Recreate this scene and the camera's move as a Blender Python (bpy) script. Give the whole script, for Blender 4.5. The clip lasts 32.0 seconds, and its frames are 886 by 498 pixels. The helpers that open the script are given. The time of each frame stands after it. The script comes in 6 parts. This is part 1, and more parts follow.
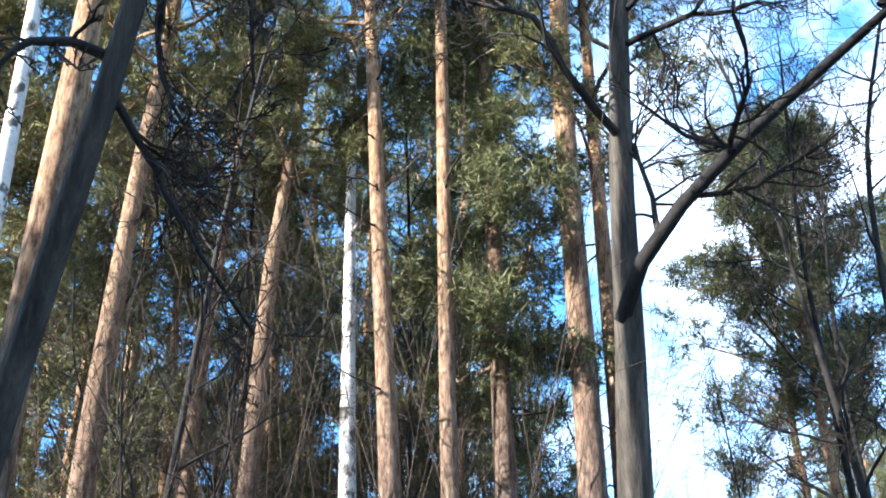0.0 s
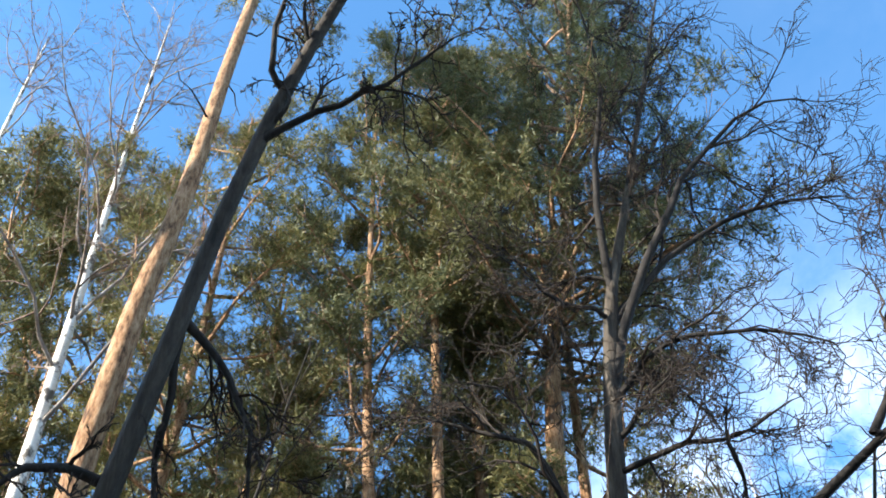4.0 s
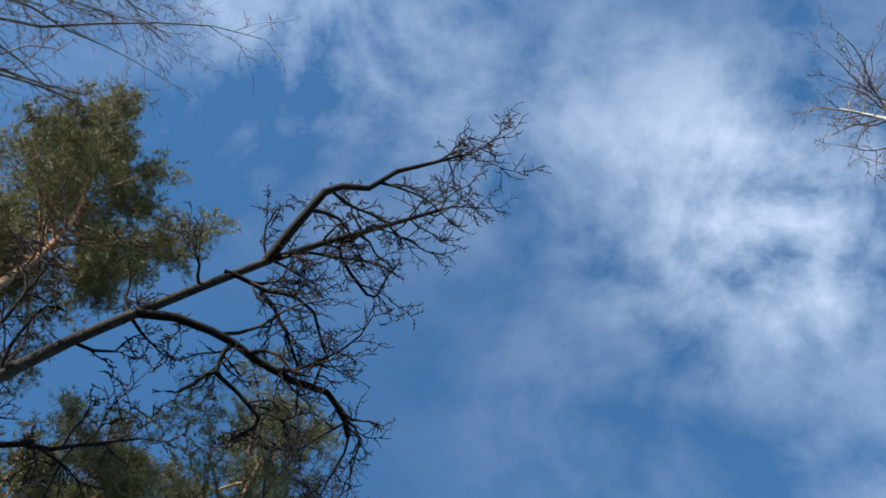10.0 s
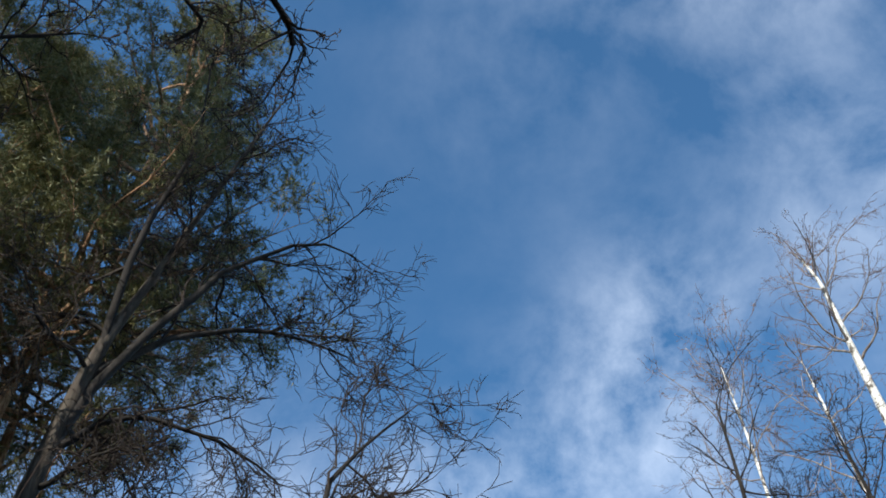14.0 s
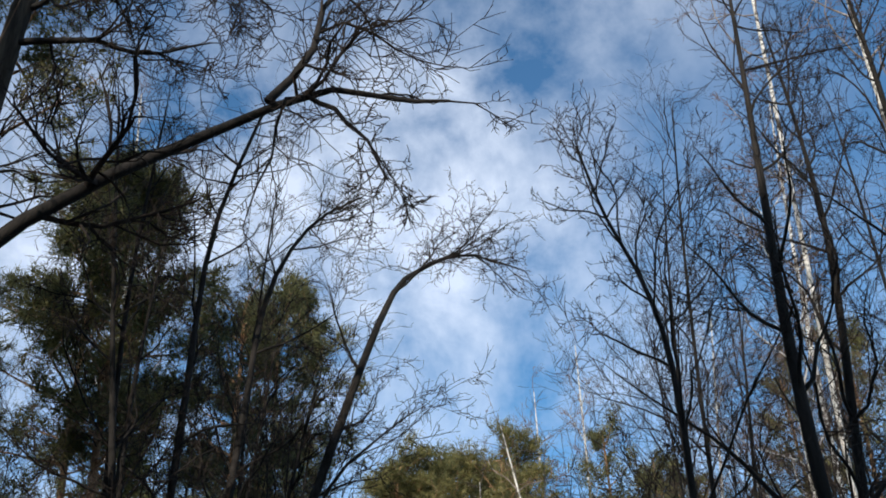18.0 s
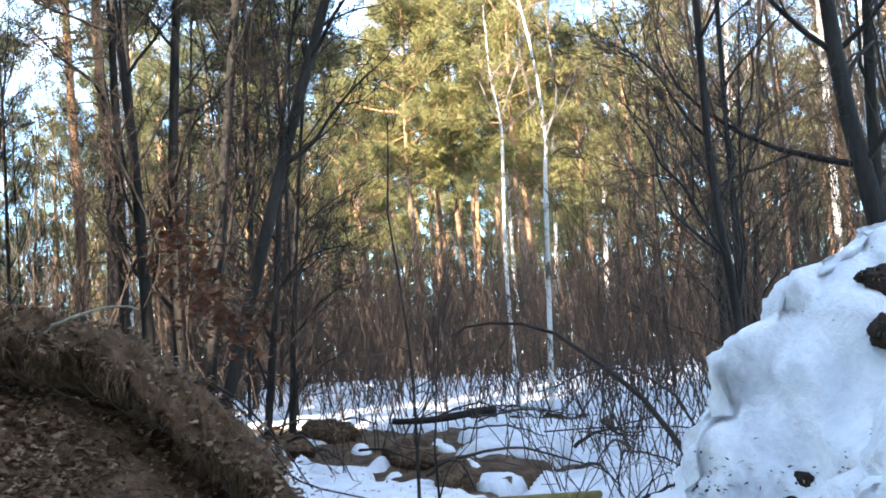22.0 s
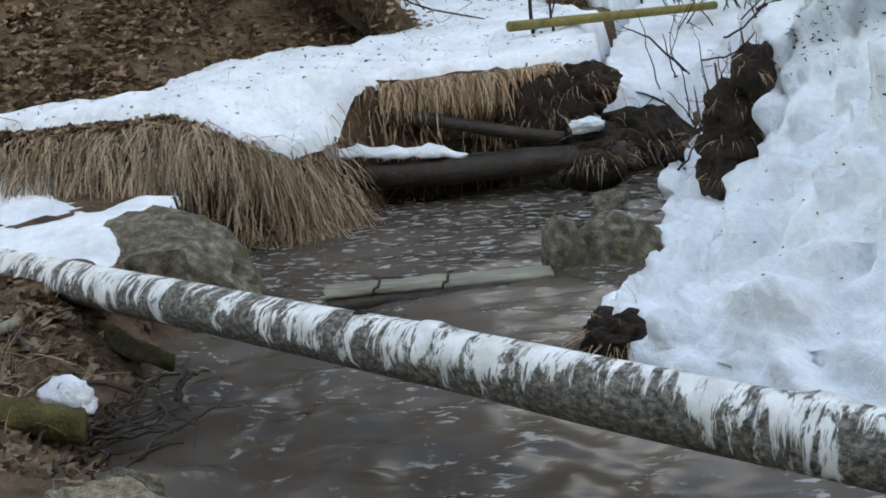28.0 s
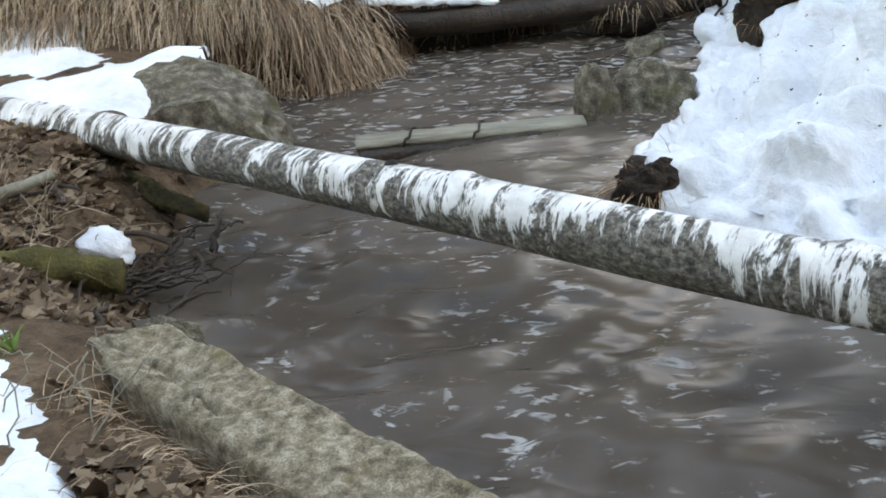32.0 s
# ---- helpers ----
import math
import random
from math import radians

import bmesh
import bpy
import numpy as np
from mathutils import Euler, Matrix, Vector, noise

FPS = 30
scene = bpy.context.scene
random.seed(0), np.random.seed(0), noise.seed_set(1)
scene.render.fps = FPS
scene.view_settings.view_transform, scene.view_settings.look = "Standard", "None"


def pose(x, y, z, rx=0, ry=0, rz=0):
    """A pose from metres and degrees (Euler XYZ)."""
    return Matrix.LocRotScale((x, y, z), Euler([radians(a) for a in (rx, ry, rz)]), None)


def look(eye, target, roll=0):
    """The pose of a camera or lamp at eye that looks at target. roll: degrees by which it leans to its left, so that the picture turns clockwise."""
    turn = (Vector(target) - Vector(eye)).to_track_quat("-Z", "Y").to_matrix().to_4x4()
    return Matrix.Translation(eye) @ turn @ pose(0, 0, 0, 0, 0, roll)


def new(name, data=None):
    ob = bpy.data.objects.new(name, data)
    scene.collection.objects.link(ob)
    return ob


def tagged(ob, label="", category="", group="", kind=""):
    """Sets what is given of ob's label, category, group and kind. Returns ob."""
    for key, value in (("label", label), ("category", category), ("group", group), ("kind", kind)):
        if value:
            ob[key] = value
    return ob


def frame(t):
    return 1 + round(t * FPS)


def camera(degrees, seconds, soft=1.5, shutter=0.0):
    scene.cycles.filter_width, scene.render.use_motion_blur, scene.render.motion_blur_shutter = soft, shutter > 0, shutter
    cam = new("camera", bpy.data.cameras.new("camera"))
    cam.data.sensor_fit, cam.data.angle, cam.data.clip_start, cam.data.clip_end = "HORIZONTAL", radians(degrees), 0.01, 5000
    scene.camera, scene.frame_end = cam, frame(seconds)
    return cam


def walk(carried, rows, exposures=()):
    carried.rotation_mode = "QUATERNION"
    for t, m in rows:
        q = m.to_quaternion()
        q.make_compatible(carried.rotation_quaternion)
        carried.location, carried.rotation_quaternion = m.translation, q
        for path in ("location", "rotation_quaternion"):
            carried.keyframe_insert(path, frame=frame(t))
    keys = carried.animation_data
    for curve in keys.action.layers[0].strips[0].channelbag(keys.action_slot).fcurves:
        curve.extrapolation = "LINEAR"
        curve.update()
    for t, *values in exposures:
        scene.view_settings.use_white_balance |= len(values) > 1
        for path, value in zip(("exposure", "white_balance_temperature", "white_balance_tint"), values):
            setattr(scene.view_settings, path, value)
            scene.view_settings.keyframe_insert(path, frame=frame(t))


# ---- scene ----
cam = camera(43.0, 32.0, soft=1.8)
EYE = 2.1
# seconds, tilt, lean and turn of a camera that turns where it is held
ROWS = [
    (0.0, 118.53, 0.90, 36.71),
    (0.5, 121.45, 0.97, 36.76),
    (1.0, 124.57, 0.96, 36.78),
    (1.5, 127.29, 0.94, 36.78),
    (2.0, 130.04, 0.93, 36.73),
    (2.5, 132.41, 0.93, 36.68),
    (4.5, 143.45, 1.06, 36.71),
    (5.0, 147.49, 1.20, 36.87),
    (5.5, 151.91, 0.89, 35.87),
    (6.0, 156.86, 0.54, 34.40),
    (6.5, 161.06, 0.25, 32.61),
    (7.0, 164.46, 0.18, 29.92),
    (7.5, 166.50, 0.25, 26.59),
    (8.0, 167.48, 0.50, 22.16),
    (8.5, 167.10, 0.72, 17.66),
    (9.0, 165.90, 1.02, 12.94),
    (9.5, 164.68, 1.25, 8.68),
    (10.0, 163.13, 1.46, 5.11),
    (10.5, 161.53, 1.66, 2.77),
    (11.0, 159.47, 1.90, 1.12),
    (11.5, 157.17, 2.13, 0.51),
    (12.0, 154.39, 2.42, 0.75),
    (12.5, 151.77, 2.55, 0.98),
    (13.0, 149.01, 2.47, 0.83),
    (13.5, 146.44, 2.37, 0.69),
    (14.0, 143.63, 2.28, 0.60),
    (14.5, 141.00, 2.23, 0.48),
    (16.5, 129.37, 1.38, -0.39),
    (17.0, 126.27, 1.37, -0.45),
    (17.5, 123.28, 1.52, -0.42),
    (18.0, 119.94, 1.63, -0.41),
    (18.5, 116.75, 1.89, -0.31),
    (19.0, 113.30, 2.16, -0.19),
    (19.5, 110.11, 2.41, -0.11),
    (20.0, 106.78, 2.73, 0.00),
    (20.5, 103.87, 2.92, 0.08),
    (21.0, 100.99, 3.18, 0.19),
    (21.5, 98.53, 3.33, 0.29),
    (22.0, 96.10, 3.50, 0.37),
    (22.5, 94.06, 3.76, 0.47),
    (23.0, 91.73, 3.91, 0.61),
    (23.5, 89.44, 4.06, 0.85),
    (24.0, 86.95, 4.25, 1.22),
    (24.5, 84.65, 4.44, 1.65),
    (25.0, 82.27, 4.69, 2.25),
    (25.5, 80.31, 4.99, 2.80),
    (27.5, 73.90, 5.97, 5.09),
    (28.0, 72.38, 6.04, 5.69),
    (28.5, 70.96, 6.18, 6.24),
    (29.0, 69.37, 6.58, 6.73),
    (29.5, 68.07, 6.79, 7.06),
    (30.0, 66.91, 6.86, 7.15),
    (30.5, 66.08, 6.87, 7.14),
    (31.0, 65.45, 6.88, 7.12),
    (31.5, 65.09, 6.93, 7.09),
    (32.0, 64.92, 6.84, 7.10),
]
# stops along the way
EXPOSURES = [(0, 2.1, 5800, 8), (2.5, 1.75, 5900, 8), (5, 1.5, 6800, 8), (7, 0.65, 6200, 7), (10, 0.45, 6200, 7), (13, 0.48, 6300, 7), (17, -0.15, 6400, 9), (18, -0.05, 6500, 9), (19, 0.35, 6600, 10),
             (20, 1.45, 6500, 11), (21, 2.3, 6600, 12), (22, 2.65, 7000, 12), (23, 2.7, 7500, 12), (25, 2.5, 8500, 12), (28, 2.65, 9400, 12), (30, 2.95, 9800, 13), (32, 3.15, 9800, 13)]
walk(cam, [(t, pose(0, 0, EYE, a, b, c)) for t, a, b, c in ROWS], EXPOSURES)

# ---- world and light ----
SUN_EL, SUN_AZ = radians(28), radians(207)     # azimuth clockwise from +y
sun_dir = Vector((math.sin(SUN_AZ) * math.cos(SUN_EL), math.cos(SUN_AZ) * math.cos(SUN_EL), math.sin(SUN_EL)))
world = bpy.data.worlds.new("world")
scene.world = world
world.use_nodes = True
wn, wl = world.node_tree.nodes, world.node_tree.links
wn.clear()
w_out, w_bg = wn.new("ShaderNodeOutputWorld"), wn.new("ShaderNodeBackground")
w_sky = wn.new("ShaderNodeTexSky")
w_sky.sky_type, w_sky.sun_disc = "NISHITA", False
w_sky.sun_elevation, w_sky.sun_rotation = SUN_EL, SUN_AZ
w_sky.air_density, w_sky.dust_density, w_sky.ozone_density = 1.0, 0.3, 5.0
w_bg.inputs["Strength"].default_value = 0.15
# broken cloud: soft banks, torn by noise
w_geo = wn.new("ShaderNodeTexCoord")
w_noise = wn.new("ShaderNodeTexNoise")
w_noise.inputs["Scale"].default_value, w_noise.inputs["Detail"].default_value, w_noise.inputs["Roughness"].default_value = 7.5, 9, 0.60
w_noise.inputs["Distortion"].default_value = 0.15
wl.new(w_geo.outputs["Generated"], w_noise.inputs["Vector"])


def w_math(op, a, b=None):
    k = wn.new("ShaderNodeMath")
    k.operation = op
    for q, v in enumerate((a, b)):
        if isinstance(v, (int, float)):
            k.inputs[q].default_value = v
        elif v is not None:
            wl.new(v, k.inputs[q])
    return k.outputs[0]


# banks of cloud: bearing right of ahead, height over the horizon, half width (degrees), density
CLOUDS = [(-65, 82, 6, 0.16), (30, 78, 6, 0.085), (46, 66, 5, 0.24), (11, 62, 5, 0.035), (36, 50, 5, 0.10), (18.6, 47.5, 3.2, 0.15), (13, 42.5, 3.5, 0.17), (1.3, 39.5, 2.6, 0.13),
          (5, 33, 4.5, 0.17), (-5, 29, 8, 0.25), (-18, 32, 7, 0.16), (-22, 20, 9, 0.19), (8, 20, 8, 0.10), (25, 20, 10, 0.10), (110, 28, 18, 0.5), (170, 35, 16, 0.4), (225, 30, 16, 0.5), (-90, 22, 12, 0.4)]
w_sum = 0.0
for az, el, wide, much in CLOUDS:
    dot = wn.new("ShaderNodeVectorMath"); dot.operation = "DOT_PRODUCT"
    wl.new(w_geo.outputs["Generated"], dot.inputs[0])
    dot.inputs[1].default_value = (math.sin(radians(az)) * math.cos(radians(el)), math.cos(radians(az)) * math.cos(radians(el)), math.sin(radians(el)))
    fall = w_math("EXPONENT", w_math("MULTIPLY", w_math("SUBTRACT", dot.outputs["Value"], 1.0), 1 / radians(wide) ** 2))
    w_sum = w_math("ADD", w_math("MULTIPLY", fall, much), w_sum)
w_torn = w_math("MINIMUM", w_math("MAXIMUM", w_math("MULTIPLY", w_math("SUBTRACT", w_noise.outputs["Fac"], 0.375), 6.9), 0.0), 2.1)
w_fac = w_math("MINIMUM", w_math("MULTIPLY", w_sum, w_torn), 0.6)
w_mix = wn.new("ShaderNodeMix"); w_mix.data_type = "RGBA"
w_mix.inputs["B"].default_value = (8.2, 8.8, 10.0, 1)
wl.new(w_fac, w_mix.inputs["Factor"])
w_tint = wn.new("ShaderNodeMix"); w_tint.data_type = "RGBA"; w_tint.blend_type = "MULTIPLY"
w_tint.inputs["Factor"].default_value = 1.0
w_tint.inputs["B"].default_value = (0.72, 1.0, 1.03, 1)
wl.new(w_sky.outputs[0], w_tint.inputs["A"]); wl.new(w_tint.outputs["Result"], w_mix.inputs["A"]); wl.new(w_mix.outputs["Result"], w_bg.inputs["Color"])
wl.new(w_bg.outputs[0], w_out.inputs[0])

sun = new("sun", bpy.data.lights.new("sun", "SUN"))
sun.data.energy, sun.data.angle, sun.data.color = 5.0, radians(0.5), (1.0, 0.92, 0.81)
sun.matrix_world = look(sun_dir * 60, (0, 0, 0))


# ---- materials ----
def material(name, rough=0.8, metal=0.0, spec=0.4):
    m = bpy.data.materials.new(name)
    m.use_nodes = True
    b = m.node_tree.nodes["Principled BSDF"]
    b.inputs["Roughness"].default_value, b.inputs["Metallic"].default_value = rough, metal
    b.inputs["Specular IOR Level"].default_value = spec
    return m, m.node_tree.nodes, m.node_tree.links, b


def ramp(nodes, stops):
    r = nodes.new("ShaderNodeValToRGB")
    e = r.color_ramp.elements
    while len(e) < len(stops):
        e.new(0.5)
    for k, (p, c) in zip(e, stops):
        k.position, k.color = p, (*c, 1)
    return r


def noise_node(nodes, links, coord, scale, detail=5, rough=0.55, stretch=(1, 1, 1), distort=0.0):
    mp, n = nodes.new("ShaderNodeMapping"), nodes.new("ShaderNodeTexNoise")
    mp.inputs["Scale"].default_value = stretch
    n.inputs["Scale"].default_value, n.inputs["Detail"].default_value, n.inputs["Roughness"].default_value = scale, detail, rough
    n.inputs["Distortion"].default_value = distort
    links.new(coord, mp.inputs[0]); links.new(mp.outputs[0], n.inputs["Vector"])
    return n.outputs["Fac"]


def bump(nodes, links, b, height, strength=0.5, dist=0.02):
    k = nodes.new("ShaderNodeBump")
    k.inputs["Strength"].default_value, k.inputs["Distance"].default_value = strength, dist
    links.new(height, k.inputs["Height"]); links.new(k.outputs[0], b.inputs["Normal"])


def mixed(nodes, links, fac, a, b, mode="MIX"):
    m = nodes.new("ShaderNodeMix"); m.data_type = "RGBA"; m.blend_type = mode
    for s, v in (("Factor", fac), ("A", a), ("B", b)):
        if isinstance(v, (int, float)):
            m.inputs[s].default_value = v
        elif isinstance(v, tuple):
            m.inputs[s].default_value = (*v, 1)
        else:
            links.new(v, m.inputs[s])
    return m.outputs["Result"]


def surface(name, stops, scale, fine=None, stretch=(1, 1, 1), rough=0.85, relief=0.5, depth=0.02, spec=0.3, jitter=0.0, patch=None, grain=(0.62, 1.25)):
    """A two-scale surface: stops over a coarse noise, times a fine grain; patch (colour, scale, lo, hi) lays blotches over it."""
    m, n, l, b = material(name, rough, spec=spec)
    co = n.new("ShaderNodeTexCoord").outputs["Object"]
    coarse = noise_node(n, l, co, scale, 6, 0.6, stretch)
    r = ramp(n, stops); l.new(coarse, r.inputs[0])
    col = r.outputs[0]
    f = noise_node(n, l, co, fine or scale * 7, 4, 0.65, stretch)
    g = ramp(n, [(0.25, (grain[0],) * 3), (0.75, (grain[1],) * 3)]); l.new(f, g.inputs[0])
    col = mixed(n, l, 1.0, col, g.outputs[0], "MULTIPLY")
    if patch:
        pc, ps, lo, hi = patch
        pn = noise_node(n, l, co, ps, 5, 0.6)
        pr = ramp(n, [(lo, (0, 0, 0)), (hi, (1, 1, 1))]); l.new(pn, pr.inputs[0])
        col = mixed(n, l, pr.outputs[0], col, pc)
    if jitter:
        info = n.new("ShaderNodeObjectInfo").outputs["Random"]
        j = ramp(n, [(0, (1 - jitter,) * 3), (1, (1 + jitter,) * 3)]); l.new(info, j.inputs[0])
        col = mixed(n, l, 1.0, col, j.outputs[0], "MULTIPLY")
    l.new(col, b.inputs["Base Color"])
    bump(n, l, b, f, relief, depth)
    return m


M_SOIL = surface("leaf_litter_soil", [(0.3, (0.05, 0.029, 0.016)), (0.5, (0.125, 0.075, 0.042)), (0.7, (0.22, 0.14, 0.085))], 5.0, 38, relief=1.0, depth=0.03)
M_SNOW = surface("old_snow", [(0.3, (0.66, 0.68, 0.71)), (0.6, (0.84, 0.85, 0.865))], 3.0, 17, rough=0.7, relief=0.55, depth=0.045, patch=((0.46, 0.40, 0.33), 2.4, 0.58, 0.85), grain=(0.88, 1.06))
M_DARKBARK = surface("grey_brown_bark", [(0.3, (0.011, 0.0095, 0.008)), (0.7, (0.036, 0.03, 0.026))], 6, 30, stretch=(1, 1, 0.18), relief=0.9, depth=0.02, jitter=0.25)
M_OAKBARK = surface("furrowed_oak_bark", [(0.3, (0.022, 0.017, 0.013)), (0.5, (0.07, 0.057, 0.044)), (0.7, (0.14, 0.118, 0.092))], 9, 34, stretch=(1, 1, 0.12), relief=0.9, depth=0.025)
M_DEADBARK = surface("weathered_dead_bark", [(0.3, (0.016, 0.013, 0.011)), (0.7, (0.082, 0.068, 0.054))], 8, 34, stretch=(1, 1, 0.12), relief=0.9, depth=0.025)
M_TWIG = surface("twig_bark", [(0.3, (0.02, 0.015, 0.012)), (0.7, (0.052, 0.038, 0.03))], 3, 20, jitter=0.2)
M_FINETWIG = surface("russet_twig_bark", [(0.3, (0.12, 0.07, 0.05)), (0.7, (0.27, 0.19, 0.15))], 3, 20, jitter=0.2)
M_BIRCHLIMB = surface("birch_limb_bark", [(0.35, (0.15, 0.11, 0.09)), (0.7, (0.46, 0.41, 0.37))], 4, 30, jitter=0.15)
M_ROCK = surface("weathered_rock", [(0.3, (0.045, 0.036, 0.025)), (0.5, (0.13, 0.107, 0.076)), (0.7, (0.29, 0.25, 0.19))], 16, 130, relief=0.9, depth=0.008, patch=((0.085, 0.074, 0.03), 5.0, 0.56, 0.66), grain=(0.3, 1.7))
M_WETWOOD = surface("wet_dark_wood", [(0.3, (0.018, 0.012, 0.009)), (0.7, (0.06, 0.041, 0.028))], 4, 30, stretch=(0.2, 1, 1), rough=0.45, relief=0.8)


def pine_bark():
    m, n, l, b = material("pine_bark", 0.85, spec=0.25)
    co = n.new("ShaderNodeTexCoord").outputs["Object"]
    plate = noise_node(n, l, co, 20, 6, 0.7, (1, 1, 0.28))
    low = ramp(n, [(0.35, (0.05, 0.033, 0.025)), (0.6, (0.23, 0.16, 0.12)), (0.75, (0.34, 0.26, 0.2))]); l.new(plate, low.inputs[0])
    up = ramp(n, [(0.36, (0.10, 0.056, 0.034)), (0.48, (0.34, 0.195, 0.105)), (0.66, (0.55, 0.375, 0.235))]); l.new(plate, up.inputs[0])
    sep = n.new("ShaderNodeSeparateXYZ"); l.new(co, sep.inputs[0])
    mr = n.new("ShaderNodeMapRange"); mr.inputs[1].default_value, mr.inputs[2].default_value = 3.0, 9.0
    l.new(sep.outputs[2], mr.inputs[0])
    own = ramp(n, [(0, (0.86, 0.88, 0.92)), (1, (1.12, 1.08, 1.02))]); l.new(n.new("ShaderNodeObjectInfo").outputs["Random"], own.inputs[0])
    blot = ramp(n, [(0.35, (0.7, 0.68, 0.66)), (0.6, (1.1, 1.1, 1.1))]); l.new(noise_node(n, l, co, 2.2, 5, 0.6, (1, 1, 0.5)), blot.inputs[0])
    col = mixed(n, l, 1.0, mixed(n, l, mr.outputs[0], low.outputs[0], up.outputs[0]), own.outputs[0], "MULTIPLY")
    l.new(mixed(n, l, 1.0, col, blot.outputs[0], "MULTIPLY"), b.inputs["Base Color"])
    bump(n, l, b, plate, 1.0, 0.04)
    return m


def birch_bark(dark_to=3.0):
    """White bark with dark lenticels and black patches, round the stem (object z along it)."""
    m, n, l, b = material("birch_bark", 0.6, spec=0.35)
    co = n.new("ShaderNodeTexCoord").outputs["Object"]
    a = noise_node(n, l, co, 5.0, 5, 0.62, (1, 1, 0.8))
    patchy = ramp(n, [(0.52, (0, 0, 0)), (0.60, (1, 1, 1))]); l.new(a, patchy.inputs[0])
    lent = noise_node(n, l, co, 14, 3, 0.6, (0.5, 0.5, 4))
    lr = ramp(n, [(0.60, (0, 0, 0)), (0.68, (1, 1, 1))]); l.new(lent, lr.inputs[0])
    white = ramp(n, [(0.3, (0.62, 0.58, 0.52)), (0.7, (0.84, 0.82, 0.77))]); l.new(noise_node(n, l, co, 3, 4), white.inputs[0])
    c = mixed(n, l, patchy.outputs[0], white.outputs[0], (0.10, 0.085, 0.07))
    c = mixed(n, l, lr.outputs[0], c, (0.16, 0.13, 0.11))
    l.new(c, b.inputs["Base Color"])
    bump(n, l, b, a, 0.3, 0.01)
    return m


def leaf_material(name, stops, rough=0.6, trans=0.25):
    m, n, l, b = material(name, rough, spec=0.3)
    g = n.new("ShaderNodeNewGeometry").outputs["Random Per Island"]
    r = ramp(n, stops); l.new(g, r.inputs[0])
    col = r.outputs[0]
    info = n.new("ShaderNodeObjectInfo").outputs["Random"]
    j = ramp(n, [(0, (0.75, 0.8, 0.8)), (1, (1.25, 1.15, 1.0))]); l.new(info, j.inputs[0])
    col = mixed(n, l, 1.0, col, j.outputs[0], "MULTIPLY")
    l.new(col, b.inputs["Base Color"])
    t, mx = n.new("ShaderNodeBsdfTranslucent"), n.new("ShaderNodeMixShader")
    l.new(col, t.inputs[0]); mx.inputs[0].default_value = trans
    l.new(b.outputs[0], mx.inputs[1]); l.new(t.outputs[0], mx.inputs[2])
    l.new(mx.outputs[0], n["Material Output"].inputs[0])
    return m


M_PINEBARK, M_BIRCH = pine_bark(), birch_bark()
M_NEEDLE = leaf_material("pine_needles", [(0, (0.07, 0.078, 0.034)), (0.5, (0.145, 0.148, 0.06)), (1, (0.25, 0.228, 0.098))], 0.55, 0.26)
M_LEAF = leaf_material("fallen_leaves", [(0, (0.06, 0.033, 0.02)), (0.5, (0.18, 0.108, 0.066)), (1, (0.40, 0.27, 0.18))], 0.8, 0.1)
M_RUSTLEAF = leaf_material("withered_rust_leaves", [(0, (0.10, 0.035, 0.018)), (1, (0.22, 0.09, 0.045))], 0.8, 0.3)


def water_material():
    m, n, l, b = material("murky_brown_water", 0.2, spec=0.3)
    b.inputs["IOR"].default_value = 1.33
    co = n.new("ShaderNodeTexCoord").outputs["Object"]
    c = ramp(n, [(0.3, (0.062, 0.047, 0.037)), (0.7, (0.125, 0.098, 0.078))]); l.new(noise_node(n, l, co, 1.2, 4), c.inputs[0])
    sep = n.new("ShaderNodeSeparateXYZ"); l.new(co, sep.inputs[0])
    rush = n.new("ShaderNodeMapRange")          # livelier water above the sunken timber
    rush.inputs[1].default_value, rush.inputs[2].default_value, rush.inputs[3].default_value, rush.inputs[4].default_value = 5.7, 6.3, 0.0, 0.15
    l.new(sep.outputs[1], rush.inputs[0])
    # small flecks of foam, gathered into drifting trains
    fleck = noise_node(n, l, co, 15, 4, 0.6, (0.6, 1.5, 1), 0.6)
    fr_ = ramp(n, [(0.56, (0, 0, 0)), (0.62, (1, 1, 1))]); l.new(fleck, fr_.inputs[0])
    add = n.new("ShaderNodeMath"); add.operation = "ADD"
    l.new(rush.outputs[0], add.inputs[0]); l.new(noise_node(n, l, co, 1.7, 4, 0.6, (1.3, 0.8, 1), 1.2), add.inputs[1])
    where = ramp(n, [(0.49, (0, 0, 0)), (0.62, (1, 1, 1))]); l.new(add.outputs[0], where.inputs[0])
    fr = ramp(n, [(0, (0, 0, 0)), (1, (0.75, 0.75, 0.75))]); l.new(mixed(n, l, 1.0, fr_.outputs[0], where.outputs[0], "MULTIPLY"), fr.inputs[0])
    l.new(mixed(n, l, fr.outputs[0], c.outputs[0], (0.48, 0.46, 0.43)), b.inputs["Base Color"])
    rr = n.new("ShaderNodeMapRange"); rr.inputs[3].default_value, rr.inputs[4].default_value = 0.2, 0.6
    l.new(fr.outputs[0], rr.inputs[0]); l.new(rr.outputs[0], b.inputs["Roughness"])
    bump(n, l, b, noise_node(n, l, co, 2.6, 3, 0.5, (0.75, 1.5, 1), 0.5), 1.0, 0.02)
    return m


M_WATER = water_material()

# ---- mesh helpers ----


